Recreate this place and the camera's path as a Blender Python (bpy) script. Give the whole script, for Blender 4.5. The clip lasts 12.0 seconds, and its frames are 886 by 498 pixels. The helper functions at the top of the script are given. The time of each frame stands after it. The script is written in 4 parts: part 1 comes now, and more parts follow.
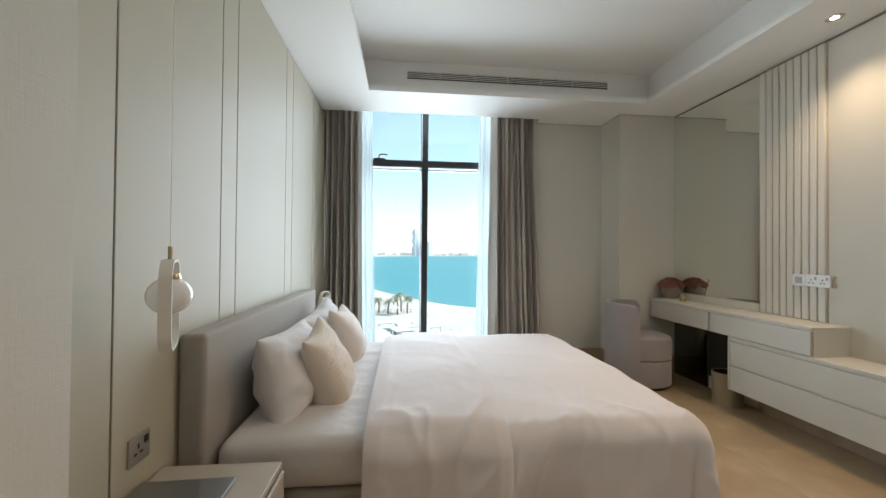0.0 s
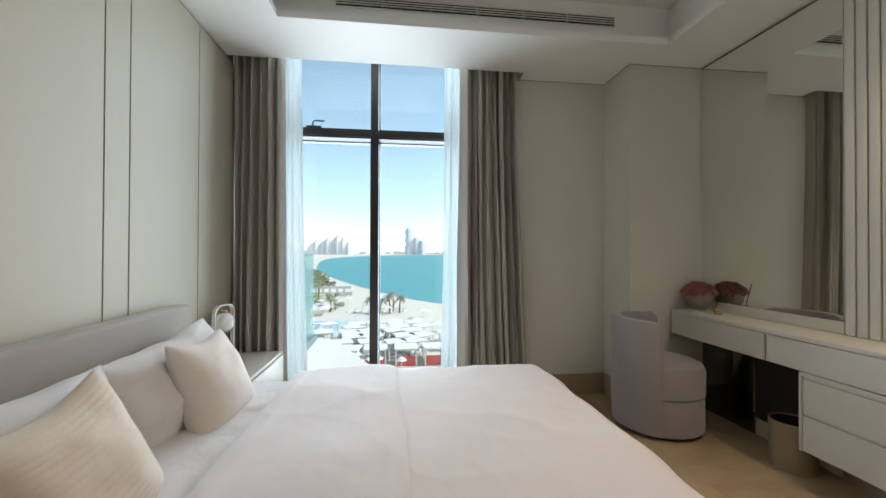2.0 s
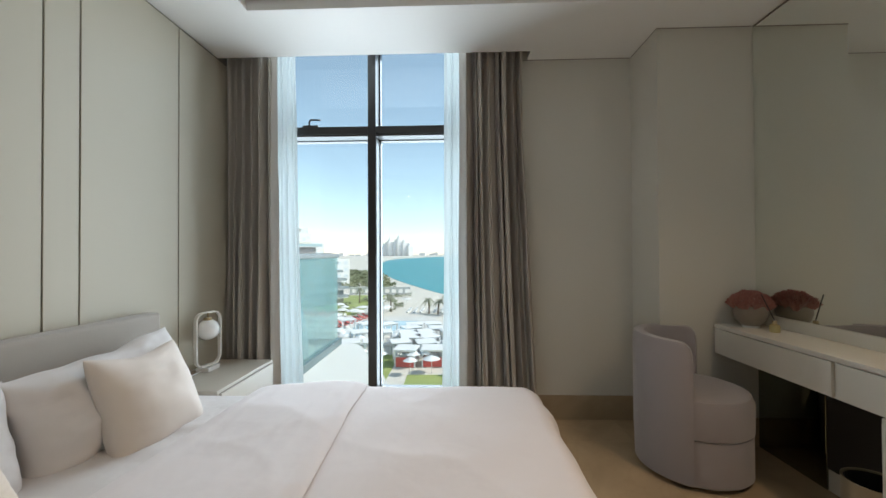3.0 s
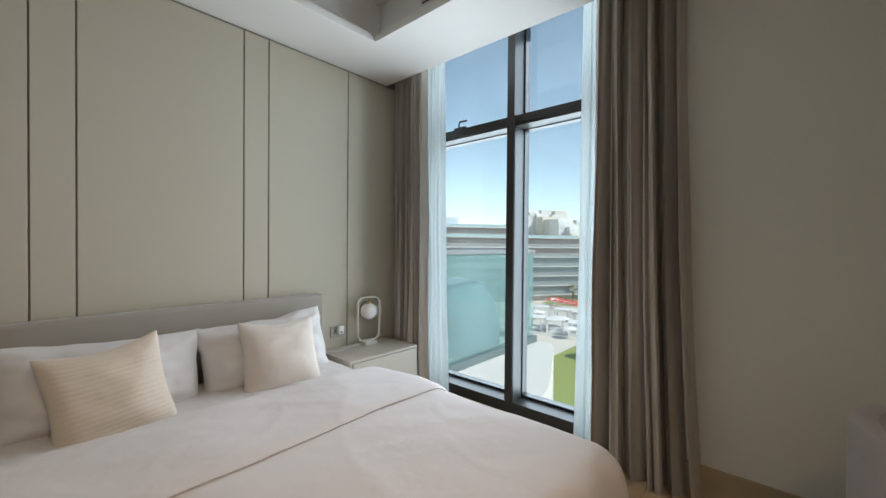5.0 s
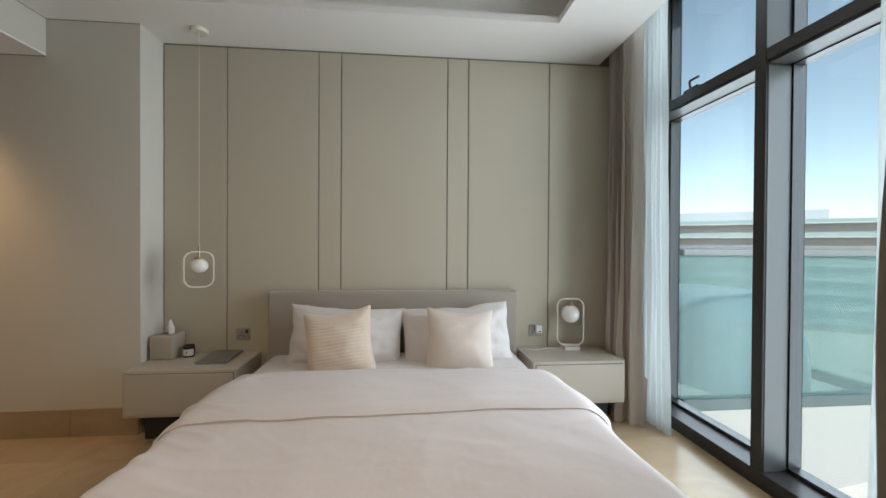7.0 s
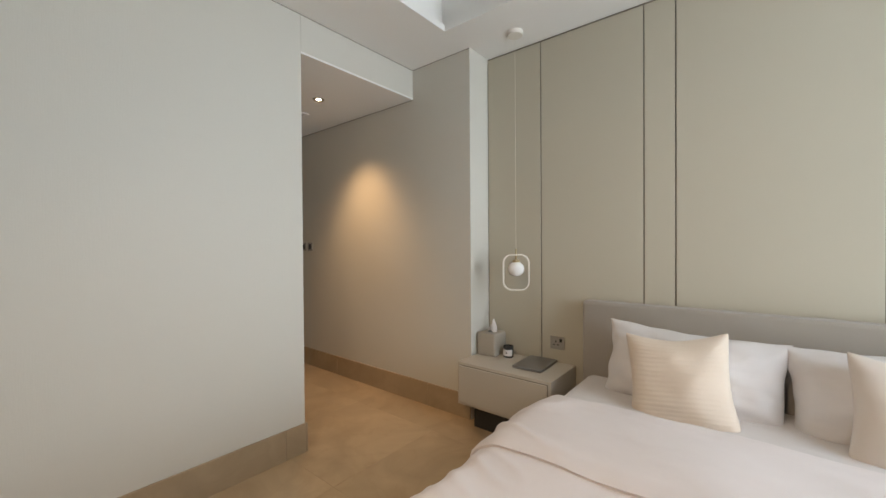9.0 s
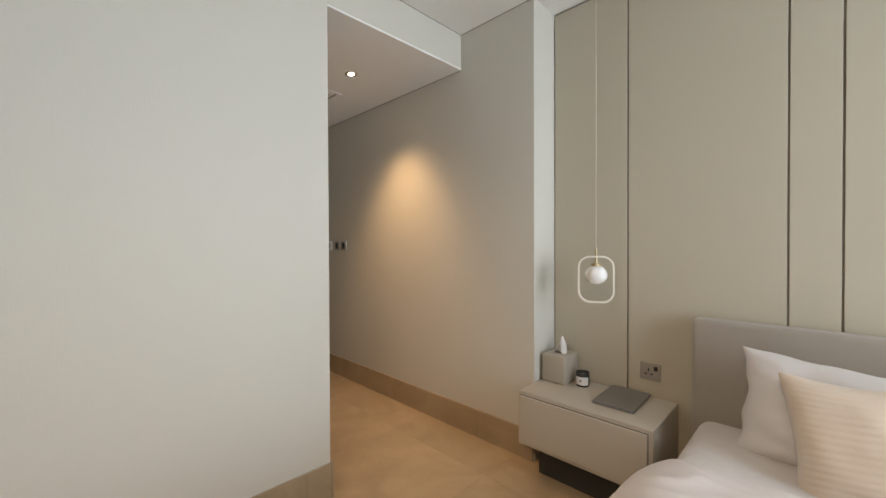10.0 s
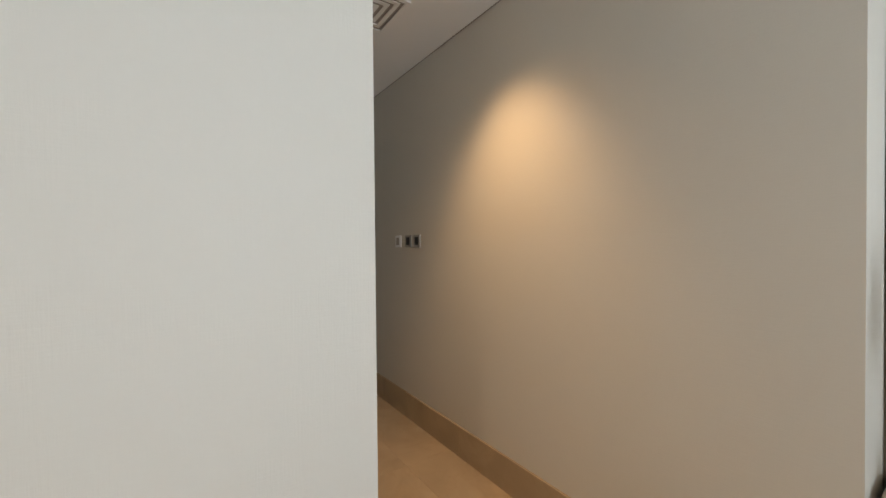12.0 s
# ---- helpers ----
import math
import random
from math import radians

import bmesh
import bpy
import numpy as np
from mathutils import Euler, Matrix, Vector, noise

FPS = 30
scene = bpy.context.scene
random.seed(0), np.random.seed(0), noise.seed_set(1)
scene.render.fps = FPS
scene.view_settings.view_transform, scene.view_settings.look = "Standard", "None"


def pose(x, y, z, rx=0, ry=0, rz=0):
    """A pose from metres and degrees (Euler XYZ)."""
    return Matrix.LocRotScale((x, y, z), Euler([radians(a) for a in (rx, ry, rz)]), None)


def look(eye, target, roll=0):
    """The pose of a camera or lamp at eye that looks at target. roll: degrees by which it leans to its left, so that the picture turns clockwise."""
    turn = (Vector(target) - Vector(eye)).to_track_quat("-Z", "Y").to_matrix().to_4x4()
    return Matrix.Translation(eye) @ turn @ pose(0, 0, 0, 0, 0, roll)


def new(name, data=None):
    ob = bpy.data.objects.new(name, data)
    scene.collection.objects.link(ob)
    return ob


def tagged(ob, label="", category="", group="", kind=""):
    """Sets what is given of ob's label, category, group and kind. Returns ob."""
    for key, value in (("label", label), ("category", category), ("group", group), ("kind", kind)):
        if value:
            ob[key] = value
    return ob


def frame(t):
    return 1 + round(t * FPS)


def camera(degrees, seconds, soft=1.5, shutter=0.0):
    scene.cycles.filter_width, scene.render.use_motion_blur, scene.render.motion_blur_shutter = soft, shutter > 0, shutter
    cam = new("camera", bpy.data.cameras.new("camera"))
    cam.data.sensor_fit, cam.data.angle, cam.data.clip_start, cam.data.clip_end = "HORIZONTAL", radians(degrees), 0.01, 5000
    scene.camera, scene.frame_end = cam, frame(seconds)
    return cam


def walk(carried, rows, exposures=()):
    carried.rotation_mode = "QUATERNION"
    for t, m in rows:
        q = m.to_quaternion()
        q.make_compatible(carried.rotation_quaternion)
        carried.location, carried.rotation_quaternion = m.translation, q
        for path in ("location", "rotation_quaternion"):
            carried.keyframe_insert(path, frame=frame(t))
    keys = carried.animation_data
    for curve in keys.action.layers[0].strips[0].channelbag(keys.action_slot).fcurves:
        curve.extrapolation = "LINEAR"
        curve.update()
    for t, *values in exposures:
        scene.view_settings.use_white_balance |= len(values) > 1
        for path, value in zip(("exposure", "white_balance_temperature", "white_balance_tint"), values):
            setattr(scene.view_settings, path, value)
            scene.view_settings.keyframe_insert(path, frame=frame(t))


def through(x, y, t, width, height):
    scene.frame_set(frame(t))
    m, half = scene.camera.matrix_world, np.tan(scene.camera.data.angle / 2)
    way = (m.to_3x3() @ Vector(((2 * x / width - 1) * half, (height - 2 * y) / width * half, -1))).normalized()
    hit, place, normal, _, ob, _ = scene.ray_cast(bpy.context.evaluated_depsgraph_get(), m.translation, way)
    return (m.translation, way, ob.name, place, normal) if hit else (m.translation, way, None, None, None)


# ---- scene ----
cam = camera(98.2, 12.0)
PATH = [
(0, (0.853, 0.04, 1.246), (1.055, 2.03, 1.268), 0.5),
    (0.5, (0.922, 0.326, 1.247), (1.114, 2.317, 1.255), 0.1),
    (1, (0.982, 0.619, 1.237), (1.184, 2.609, 1.255), -0.1),
    (1.5, (1.092, 0.856, 1.249), (1.299, 2.845, 1.26), -0.1),
    (2, (1.288, 1.042, 1.237), (1.524, 3.028, 1.253), 0.2),
    (2.5, (1.518, 1.166, 1.247), (1.668, 3.16, 1.259), -0.5),
    (2.7, (1.608, 1.245, 1.249), (1.694, 3.244, 1.269), -0.5),
    (3.4, (2.030, 1.335, 1.270), (1.700, 3.308, 1.285), 0.0),
    (4.0, (2.315, 1.475, 1.292), (1.615, 3.348, 1.292), 0.2),
    (4.5, (2.473, 1.706, 1.311), (1.454, 3.427, 1.293), 0.4),
    (5, (2.688, 1.87, 1.311), (1.36, 3.365, 1.287), 0.5),
    (5.5, (2.829, 2.06, 1.305), (1.251, 3.288, 1.27), 0.5),
    (6, (2.945, 2.295, 1.303), (1.158, 3.192, 1.264), 0.2),
    (6.5, (2.991, 2.494, 1.282), (1.055, 2.995, 1.251), 0.1),
    (8.3, (2.714, 2.661, 1.262), (0.848, 1.94, 1.246), 0.2),
    (8.5, (2.659, 2.627, 1.272), (0.888, 1.698, 1.25), -0.2),
    (9, (2.555, 2.445, 1.289), (1.003, 1.183, 1.268), -0.4),
    (9.5, (2.397, 2.251, 1.284), (0.946, 0.875, 1.265), -0.3),
    (10, (2.224, 2.028, 1.282), (0.8, 0.624, 1.262), -0.2),
    (10.5, (2.127, 1.741, 1.268), (0.792, 0.253, 1.26), -0.2),
    (11, (1.993, 1.481, 1.268), (0.757, -0.092, 1.248), -0.5),
    (11.5, (1.796, 1.228, 1.271), (0.637, -0.401, 1.237), -0.4),
    (12, (1.588, 1.011, 1.259), (0.462, -0.642, 1.232), -0.5),
]
EXPOSURES = [(0, 1.45, 6450, 9), (1, 1.34, 6400, 9.5), (2.5, 1.14, 6550, 10), (4.5, 0.93, 6550, 10.5), (6.5, 0.92, 6750, 11), (8.5, 1.33, 6800, 12), (9.5, 1.57, 6800, 12.5), (10.5, 1.64, 6750, 12.5), (12, 1.62, 6700, 12.5)]
walk(cam, [(t, look(eye, target, roll)) for t, eye, target, roll in PATH], EXPOSURES)

# ---------- world and light ----------
world = bpy.data.worlds.new("sky")
scene.world = world
world.use_nodes = True
wn = world.node_tree.nodes
sky = wn.new("ShaderNodeTexSky")
sky.sky_type, sky.sun_disc = "NISHITA", False
sky.sun_elevation, sky.sun_rotation = radians(43.2), radians(90)
sky.dust_density, sky.ozone_density = 0.1, 2.0
wn["Background"].inputs["Strength"].default_value = 0.122
haze = wn.new("ShaderNodeHueSaturation")
haze.inputs["Saturation"].default_value = 0.74
haze.inputs["Hue"].default_value = 0.476
world.node_tree.links.new(sky.outputs[0], haze.inputs["Color"])
world.node_tree.links.new(haze.outputs[0], wn["Background"].inputs["Color"])


def lamp(name, kind, m, power, colour, **more):
    data = bpy.data.lights.new(name, kind)
    data.energy, data.color = power, colour
    for key, value in more.items():
        setattr(data, key, value)
    ob = new(name, data)
    ob.matrix_world = m
    return ob


lamp("sun", "SUN", look((66, 0, 62), (0, 0, 0)), 2.4, (1.0, 0.94, 0.85), angle=radians(0.5))
# the sky's light in the window's opening
lamp("window_light", "AREA", pose(1.15, 4.68, 1.52, -90, 0, 0), 44, (0.785, 0.895, 1.0), shape="RECTANGLE", size=1.9, size_y=2.9, spread=radians(145))

# the two lit downlights, two lamps each; spot_desk is an added fill for the bed
lamp("spot_desk", "SPOT", look((3.50, 2.15, 2.70), (1.5, 1.95, 0.4)), 27, (1.0, 0.73, 0.48), spot_size=radians(100), spot_blend=1.0, shadow_soft_size=0.05)
lamp("spot_desk_spill", "SPOT", look((3.50, 2.15, 2.698), (2.7, 2.15, 0)), 20, (1.0, 0.74, 0.48), spot_size=radians(124), spot_blend=1.0, shadow_soft_size=0.05)
lamp("spot_hall", "SPOT", look((0.742, -0.335, 2.465), (0.08, -0.335, 0)), 17, (1.0, 0.64, 0.32), spot_size=radians(74), spot_blend=1.0, shadow_soft_size=0.03)

lamp("spot_hall_spill", "SPOT", look((0.742, -0.335, 2.463), (0.742, -0.335, 0)), 8, (1.0, 0.60, 0.27), spot_size=radians(115), spot_blend=1.0, shadow_soft_size=0.03)

# ---------- helpers ----------
def mesh_of(bm, name, smooth=False):
    me = bpy.data.meshes.new(name)
    bmesh.ops.recalc_face_normals(bm, faces=bm.faces)
    if smooth:
        for f in bm.faces:
            f.smooth = True
        for e in bm.edges:
            if len(e.link_faces) == 2 and e.calc_face_angle(0) > 0.7:
                e.smooth = False
    bm.to_mesh(me)
    bm.free()
    return me


def part(name, bm, material, parent=None, label="", smooth=False):
    ob = new(name, mesh_of(bm, name, smooth))
    ob.data.materials.append(material)
    if parent is not None:
        ob.parent = parent
        ob.matrix_parent_inverse = Matrix.Translation(-parent.matrix_basis.translation) if parent.parent is None else Matrix.Identity(4)
    return tagged(ob, label)


def thing(name, place, label, category, group="", kind=""):
    ob = new(name)
    ob.location = place
    ob.empty_display_size = 0.1
    return tagged(ob, label, category, group, kind)


def setting(name, bm, material, label="", category="", smooth=False):
    return tagged(part(name, bm, material, None, label, smooth), label, category, "", "structure")


def box(x0, y0, z0, x1, y1, z1, bevel=0.0, seg=2, bm=None):
    own = bmesh.new()
    bmesh.ops.create_cube(own, size=1)
    bmesh.ops.scale(own, vec=(x1 - x0, y1 - y0, z1 - z0), verts=own.verts)
    bmesh.ops.translate(own, vec=((x0 + x1) / 2, (y0 + y1) / 2, (z0 + z1) / 2), verts=own.verts)
    if bevel:
        bmesh.ops.bevel(own, geom=list(own.edges), offset=bevel, segments=seg, profile=0.5, affect="EDGES")
    if bm is None:
        return own
    join(bm, own)
    return bm


def join(bm, other):
    me = bpy.data.meshes.new("tmp")
    other.to_mesh(me)
    other.free()
    bm.from_mesh(me)
    bpy.data.meshes.remove(me)


def moved(bm, m):
    bmesh.ops.transform(bm, matrix=m, verts=bm.verts)
    return bm


def lathe(profile, seg=32, centre=(0, 0), bm=None):
    """A turned body from (radius, height) pairs."""
    bm = bm or bmesh.new()
    rings = []
    for r, z in profile:
        if r < 1e-5:
            rings.append([bm.verts.new((centre[0], centre[1], z))])
        else:
            rings.append([bm.verts.new((centre[0] + r * math.cos(a), centre[1] + r * math.sin(a), z))
                          for a in (2 * math.pi * i / seg for i in range(seg))])
    for a, b in zip(rings, rings[1:]):
        for i in range(seg):
            j = (i + 1) % seg
            if len(a) == 1 and len(b) > 1:
                bm.faces.new((a[0], b[i], b[j]))
            elif len(b) == 1 and len(a) > 1:
                bm.faces.new((a[i], b[0], a[j]))
            elif len(a) > 1:
                bm.faces.new((a[i], b[i], b[j], a[j]))
    return bm


def tube(points, radius, seg=8, closed=False, bm=None):
    """A round bar along points."""
    bm = bm or bmesh.new()
    pts = [Vector(p) for p in points]
    n, rings, normal = len(pts), [], None
    for i, p in enumerate(pts):
        a = pts[(i - 1) % n] if closed or i else p
        b = pts[(i + 1) % n] if closed or i < n - 1 else p
        way = (b - a).normalized()
        if normal is None:
            normal = way.orthogonal().normalized()
        normal = (normal - way * normal.dot(way)).normalized()
        side = way.cross(normal)
        r = radius[i] if isinstance(radius, (list, tuple)) else radius
        rings.append([bm.verts.new(p + r * (math.cos(t) * normal + math.sin(t) * side))
                      for t in (2 * math.pi * k / seg for k in range(seg))])
    pairs = list(zip(rings, rings[1:])) + ([(rings[-1], rings[0])] if closed else [])
    for a, b in pairs:
        for k in range(seg):
            bm.faces.new((a[k], a[(k + 1) % seg], b[(k + 1) % seg], b[k]))
    if not closed:
        bm.faces.new(rings[0])
        bm.faces.new(rings[-1])
    return bm


def sheet(nu, nv, fn, bm=None):
    """An open grid of points fn(u, v), u and v from 0 to 1."""
    bm = bm or bmesh.new()
    g = [[bm.verts.new(fn(i / nu, j / nv)) for j in range(nv + 1)] for i in range(nu + 1)]
    for i in range(nu):
        for j in range(nv):
            bm.faces.new((g[i][j], g[i + 1][j], g[i + 1][j + 1], g[i][j + 1]))
    return bm


def thicken(bm, depth):
    """Gives an open sheet a back at an even depth and closes its rim."""
    bm.normal_update()
    if sum(f.normal.z for f in bm.faces) < 0:
        bmesh.ops.reverse_faces(bm, faces=bm.faces)
        bm.normal_update()
    fronts, rims = list(bm.faces), [e for e in bm.edges if e.is_boundary]
    back = {v: (v.co - v.normal * depth) for v in bm.verts}
    back = {v: bm.verts.new(co) for v, co in back.items()}
    for e in rims:
        a, b = e.verts
        bm.faces.new((b, a, back[a], back[b]) if e.link_loops[0].vert is a else (a, b, back[b], back[a]))
    for f in fronts:
        bm.faces.new([back[v] for v in reversed(f.verts)])
    return bm


def extruded(outline, z0, z1, bm=None):
    """An upright prism over a closed outline in plan."""
    bm = bm or bmesh.new()
    low = [bm.verts.new((x, y, z0)) for x, y in outline]
    top = [bm.verts.new((x, y, z1)) for x, y in outline]
    n = len(outline)
    for i in range(n):
        bm.faces.new((low[i], low[(i + 1) % n], top[(i + 1) % n], top[i]))
    bm.faces.new(low[::-1])
    bm.faces.new(top)
    return bm


# ---------- materials ----------
def material(name, colour, rough=0.5, metal=0.0, grain=0.0, scale=40.0, bump=0.0, blotch=0.0, blotch_scale=2.0,
             stretch=(1, 1, 1), vary=0.0, sheen=0.0, second=None, coat=0.0, wrinkle=0.0, **more):
    """A surface with fine grain, large blotches, relief and a shift from piece to piece."""
    m = bpy.data.materials.new(name)
    m.use_nodes = True
    nt = m.node_tree
    n, links = nt.nodes, nt.links.new
    b = n["Principled BSDF"]
    b.inputs["Roughness"].default_value = rough
    b.inputs["Metallic"].default_value = metal
    b.inputs["Sheen Weight"].default_value = sheen
    b.inputs["Coat Weight"].default_value = coat
    for key, value in more.items():
        b.inputs[key.replace("_", " ")].default_value = value
    co = n.new("ShaderNodeTexCoord")
    mp = n.new("ShaderNodeMapping")
    mp.inputs["Scale"].default_value = stretch
    links(co.outputs["Object"], mp.inputs["Vector"])

    def noise_node(size, detail):
        t = n.new("ShaderNodeTexNoise")
        t.inputs["Scale"].default_value, t.inputs["Detail"].default_value = size, detail
        links(mp.outputs[0], t.inputs["Vector"])
        return t

    fine, broad = noise_node(scale, 6), noise_node(blotch_scale, 4)
    dark = tuple(c * 0.6 for c in colour) if second is None else second
    mix = n.new("ShaderNodeMix")
    mix.data_type = "RGBA"
    mix.inputs["A"].default_value, mix.inputs["B"].default_value = (*colour, 1), (*dark, 1)
    amount = n.new("ShaderNodeMath")
    amount.operation = "MULTIPLY_ADD"
    links(fine.outputs["Fac"], amount.inputs[0])
    amount.inputs[1].default_value, amount.inputs[2].default_value = grain, 0.0
    more_amount = n.new("ShaderNodeMath")
    more_amount.operation = "MULTIPLY_ADD"
    links(broad.outputs["Fac"], more_amount.inputs[0])
    more_amount.inputs[1].default_value = blotch
    links(amount.outputs[0], more_amount.inputs[2])
    links(more_amount.outputs[0], mix.inputs["Factor"])
    out = mix.outputs["Result"]
    if vary:
        info = n.new("ShaderNodeObjectInfo")
        hsv = n.new("ShaderNodeHueSaturation")
        ramp = n.new("ShaderNodeMapRange")
        ramp.inputs["To Min"].default_value, ramp.inputs["To Max"].default_value = 1 - vary, 1 + vary
        links(info.outputs["Random"], ramp.inputs["Value"])
        links(ramp.outputs[0], hsv.inputs["Value"])
        links(out, hsv.inputs["Color"])
        out = hsv.outputs[0]
    links(out, b.inputs["Base Color"])
    if bump:
        bp = n.new("ShaderNodeBump")
        bp.inputs["Strength"].default_value, bp.inputs["Distance"].default_value = bump, 0.004
        links(fine.outputs["Fac"], bp.inputs["Height"])
        links(bp.outputs[0], b.inputs["Normal"])
        if wrinkle:
            soft, wide = noise_node(7.0, 3), n.new("ShaderNodeBump")
            soft.inputs["Distortion"].default_value = 0.3
            wide.inputs["Strength"].default_value, wide.inputs["Distance"].default_value = wrinkle, 0.02
            links(soft.outputs["Fac"], wide.inputs["Height"])
            links(wide.outputs[0], bp.inputs["Normal"])
    return m


def papered(m, fine=420.0, depth=0.10):
    """Adds the horizontal and vertical threads of a woven wall covering to a material's relief."""
    n, links = m.node_tree.nodes, m.node_tree.links.new
    b, co = n["Principled BSDF"], n.new("ShaderNodeTexCoord")
    under = b.inputs["Normal"].links[0].from_socket
    for stretch in ((0.06, 0.06, 1.0), (1.0, 1.0, 0.06)):
        mp, t, bp = n.new("ShaderNodeMapping"), n.new("ShaderNodeTexNoise"), n.new("ShaderNodeBump")
        mp.inputs["Scale"].default_value = stretch
        t.inputs["Scale"].default_value, t.inputs["Detail"].default_value = fine, 3
        bp.inputs["Strength"].default_value, bp.inputs["Distance"].default_value = depth, 0.003
        links(co.outputs["Object"], mp.inputs["Vector"])
        links(mp.outputs[0], t.inputs["Vector"])
        links(t.outputs["Fac"], bp.inputs["Height"])
        links(under, bp.inputs["Normal"])
        under = bp.outputs[0]
    links(under, b.inputs["Normal"])
    return m


def marble(name, base, vein, rough=0.16, vary=0.05):
    m = bpy.data.materials.new(name)
    m.use_nodes = True
    n, links = m.node_tree.nodes, m.node_tree.links.new
    b = n["Principled BSDF"]
    b.inputs["Roughness"].default_value = rough
    co, info, add = n.new("ShaderNodeTexCoord"), n.new("ShaderNodeObjectInfo"), n.new("ShaderNodeVectorMath")
    add.operation = "MULTIPLY_ADD"
    links(info.outputs["Random"], add.inputs[0])
    add.inputs[1].default_value = (37, 19, 7)
    links(co.outputs["Object"], add.inputs[2])
    warp, cloud, vn = n.new("ShaderNodeTexNoise"), n.new("ShaderNodeTexNoise"), n.new("ShaderNodeTexNoise")
    for t, s, d in ((warp, 1.3, 3), (cloud, 2.2, 5), (vn, 1.6, 8)):
        t.inputs["Scale"].default_value, t.inputs["Detail"].default_value = s, d
        links(add.outputs[0], t.inputs["Vector"])
    cloud.inputs["Distortion"].default_value, vn.inputs["Distortion"].default_value = 1.4, 2.2
    ramp = n.new("ShaderNodeValToRGB")
    ramp.color_ramp.elements[0].position, ramp.color_ramp.elements[1].position = 0.3, 0.7
    ramp.color_ramp.elements[0].color = (*[c * 0.86 for c in base], 1)
    ramp.color_ramp.elements[1].color = (*[min(1, c * 1.1) for c in base], 1)
    links(cloud.outputs["Fac"], ramp.inputs["Fac"])
    line = n.new("ShaderNodeValToRGB")
    e = line.color_ramp.elements
    e[0].position, e[0].color = 0.475, (0, 0, 0, 1)
    e[1].position, e[1].color = 0.525, (0, 0, 0, 1)
    mid = e.new(0.5)
    mid.color = (0.16, 0.16, 0.16, 1)
    links(vn.outputs["Fac"], line.inputs["Fac"])
    mix = n.new("ShaderNodeMix")
    mix.data_type = "RGBA"
    links(line.outputs["Color"], mix.inputs["Factor"])
    links(ramp.outputs["Color"], mix.inputs["A"])
    mix.inputs["B"].default_value = (*vein, 1)
    hsv, mr = n.new("ShaderNodeHueSaturation"), n.new("ShaderNodeMapRange")
    mr.inputs["To Min"].default_value, mr.inputs["To Max"].default_value = 1 - vary, 1 + vary
    links(info.outputs["Random"], mr.inputs["Value"])
    links(mr.outputs[0], hsv.inputs["Value"])
    links(mix.outputs["Result"], hsv.inputs["Color"])
    links(hsv.outputs[0], b.inputs["Base Color"])
    return m


def fabric(name, colour, rough=0.9, weave=700.0, bump=0.25, blotch=0.15, sheen=0.3, through=0.0, clear=0.0, wrinkle=0.0):
    """Woven cloth; through: light that shines through, clear: gaps between the threads."""
    m = material(name, colour, rough, grain=0.18, scale=weave, bump=bump, blotch=blotch, blotch_scale=6, sheen=sheen, wrinkle=wrinkle)
    n, links = m.node_tree.nodes, m.node_tree.links.new
    shader, out = n["Principled BSDF"], n["Material Output"]
    if through:
        glow, mix = n.new("ShaderNodeBsdfTranslucent"), n.new("ShaderNodeMixShader")
        glow.inputs["Color"].default_value = (*colour, 1)
        mix.inputs[0].default_value = through
        links(shader.outputs[0], mix.inputs[1])
        links(glow.outputs[0], mix.inputs[2])
        links(mix.outputs[0], out.inputs["Surface"])
        shader = mix
    if clear:
        gap, mix = n.new("ShaderNodeBsdfTransparent"), n.new("ShaderNodeMixShader")
        mix.inputs[0].default_value = clear
        links(shader.outputs[0], mix.inputs[1])
        links(gap.outputs[0], mix.inputs[2])
        links(mix.outputs[0], out.inputs["Surface"])
    return m


def glass(name, tint, rough=0.0):
    """A thin pane: tinted straight-through light with a mirror gloss."""
    m = bpy.data.materials.new(name)
    m.use_nodes = True
    n, links = m.node_tree.nodes, m.node_tree.links.new
    n.remove(n["Principled BSDF"])
    clear, gloss, mix = n.new("ShaderNodeBsdfTransparent"), n.new("ShaderNodeBsdfGlossy"), n.new("ShaderNodeMixShader")
    clear.inputs["Color"].default_value = (*tint, 1)
    gloss.inputs["Roughness"].default_value = rough
    face, power, scaled = n.new("ShaderNodeLayerWeight"), n.new("ShaderNodeMath"), n.new("ShaderNodeMath")
    power.operation, scaled.operation = "POWER", "MULTIPLY_ADD"
    power.inputs[1].default_value = 4.0
    scaled.inputs[1].default_value, scaled.inputs[2].default_value = 0.5, 0.03
    links(face.outputs["Facing"], power.inputs[0])
    links(power.outputs[0], scaled.inputs[0])
    links(scaled.outputs[0], mix.inputs[0])
    links(clear.outputs[0], mix.inputs[1])
    links(gloss.outputs[0], mix.inputs[2])
    links(mix.outputs[0], n["Material Output"].inputs["Surface"])
    return m


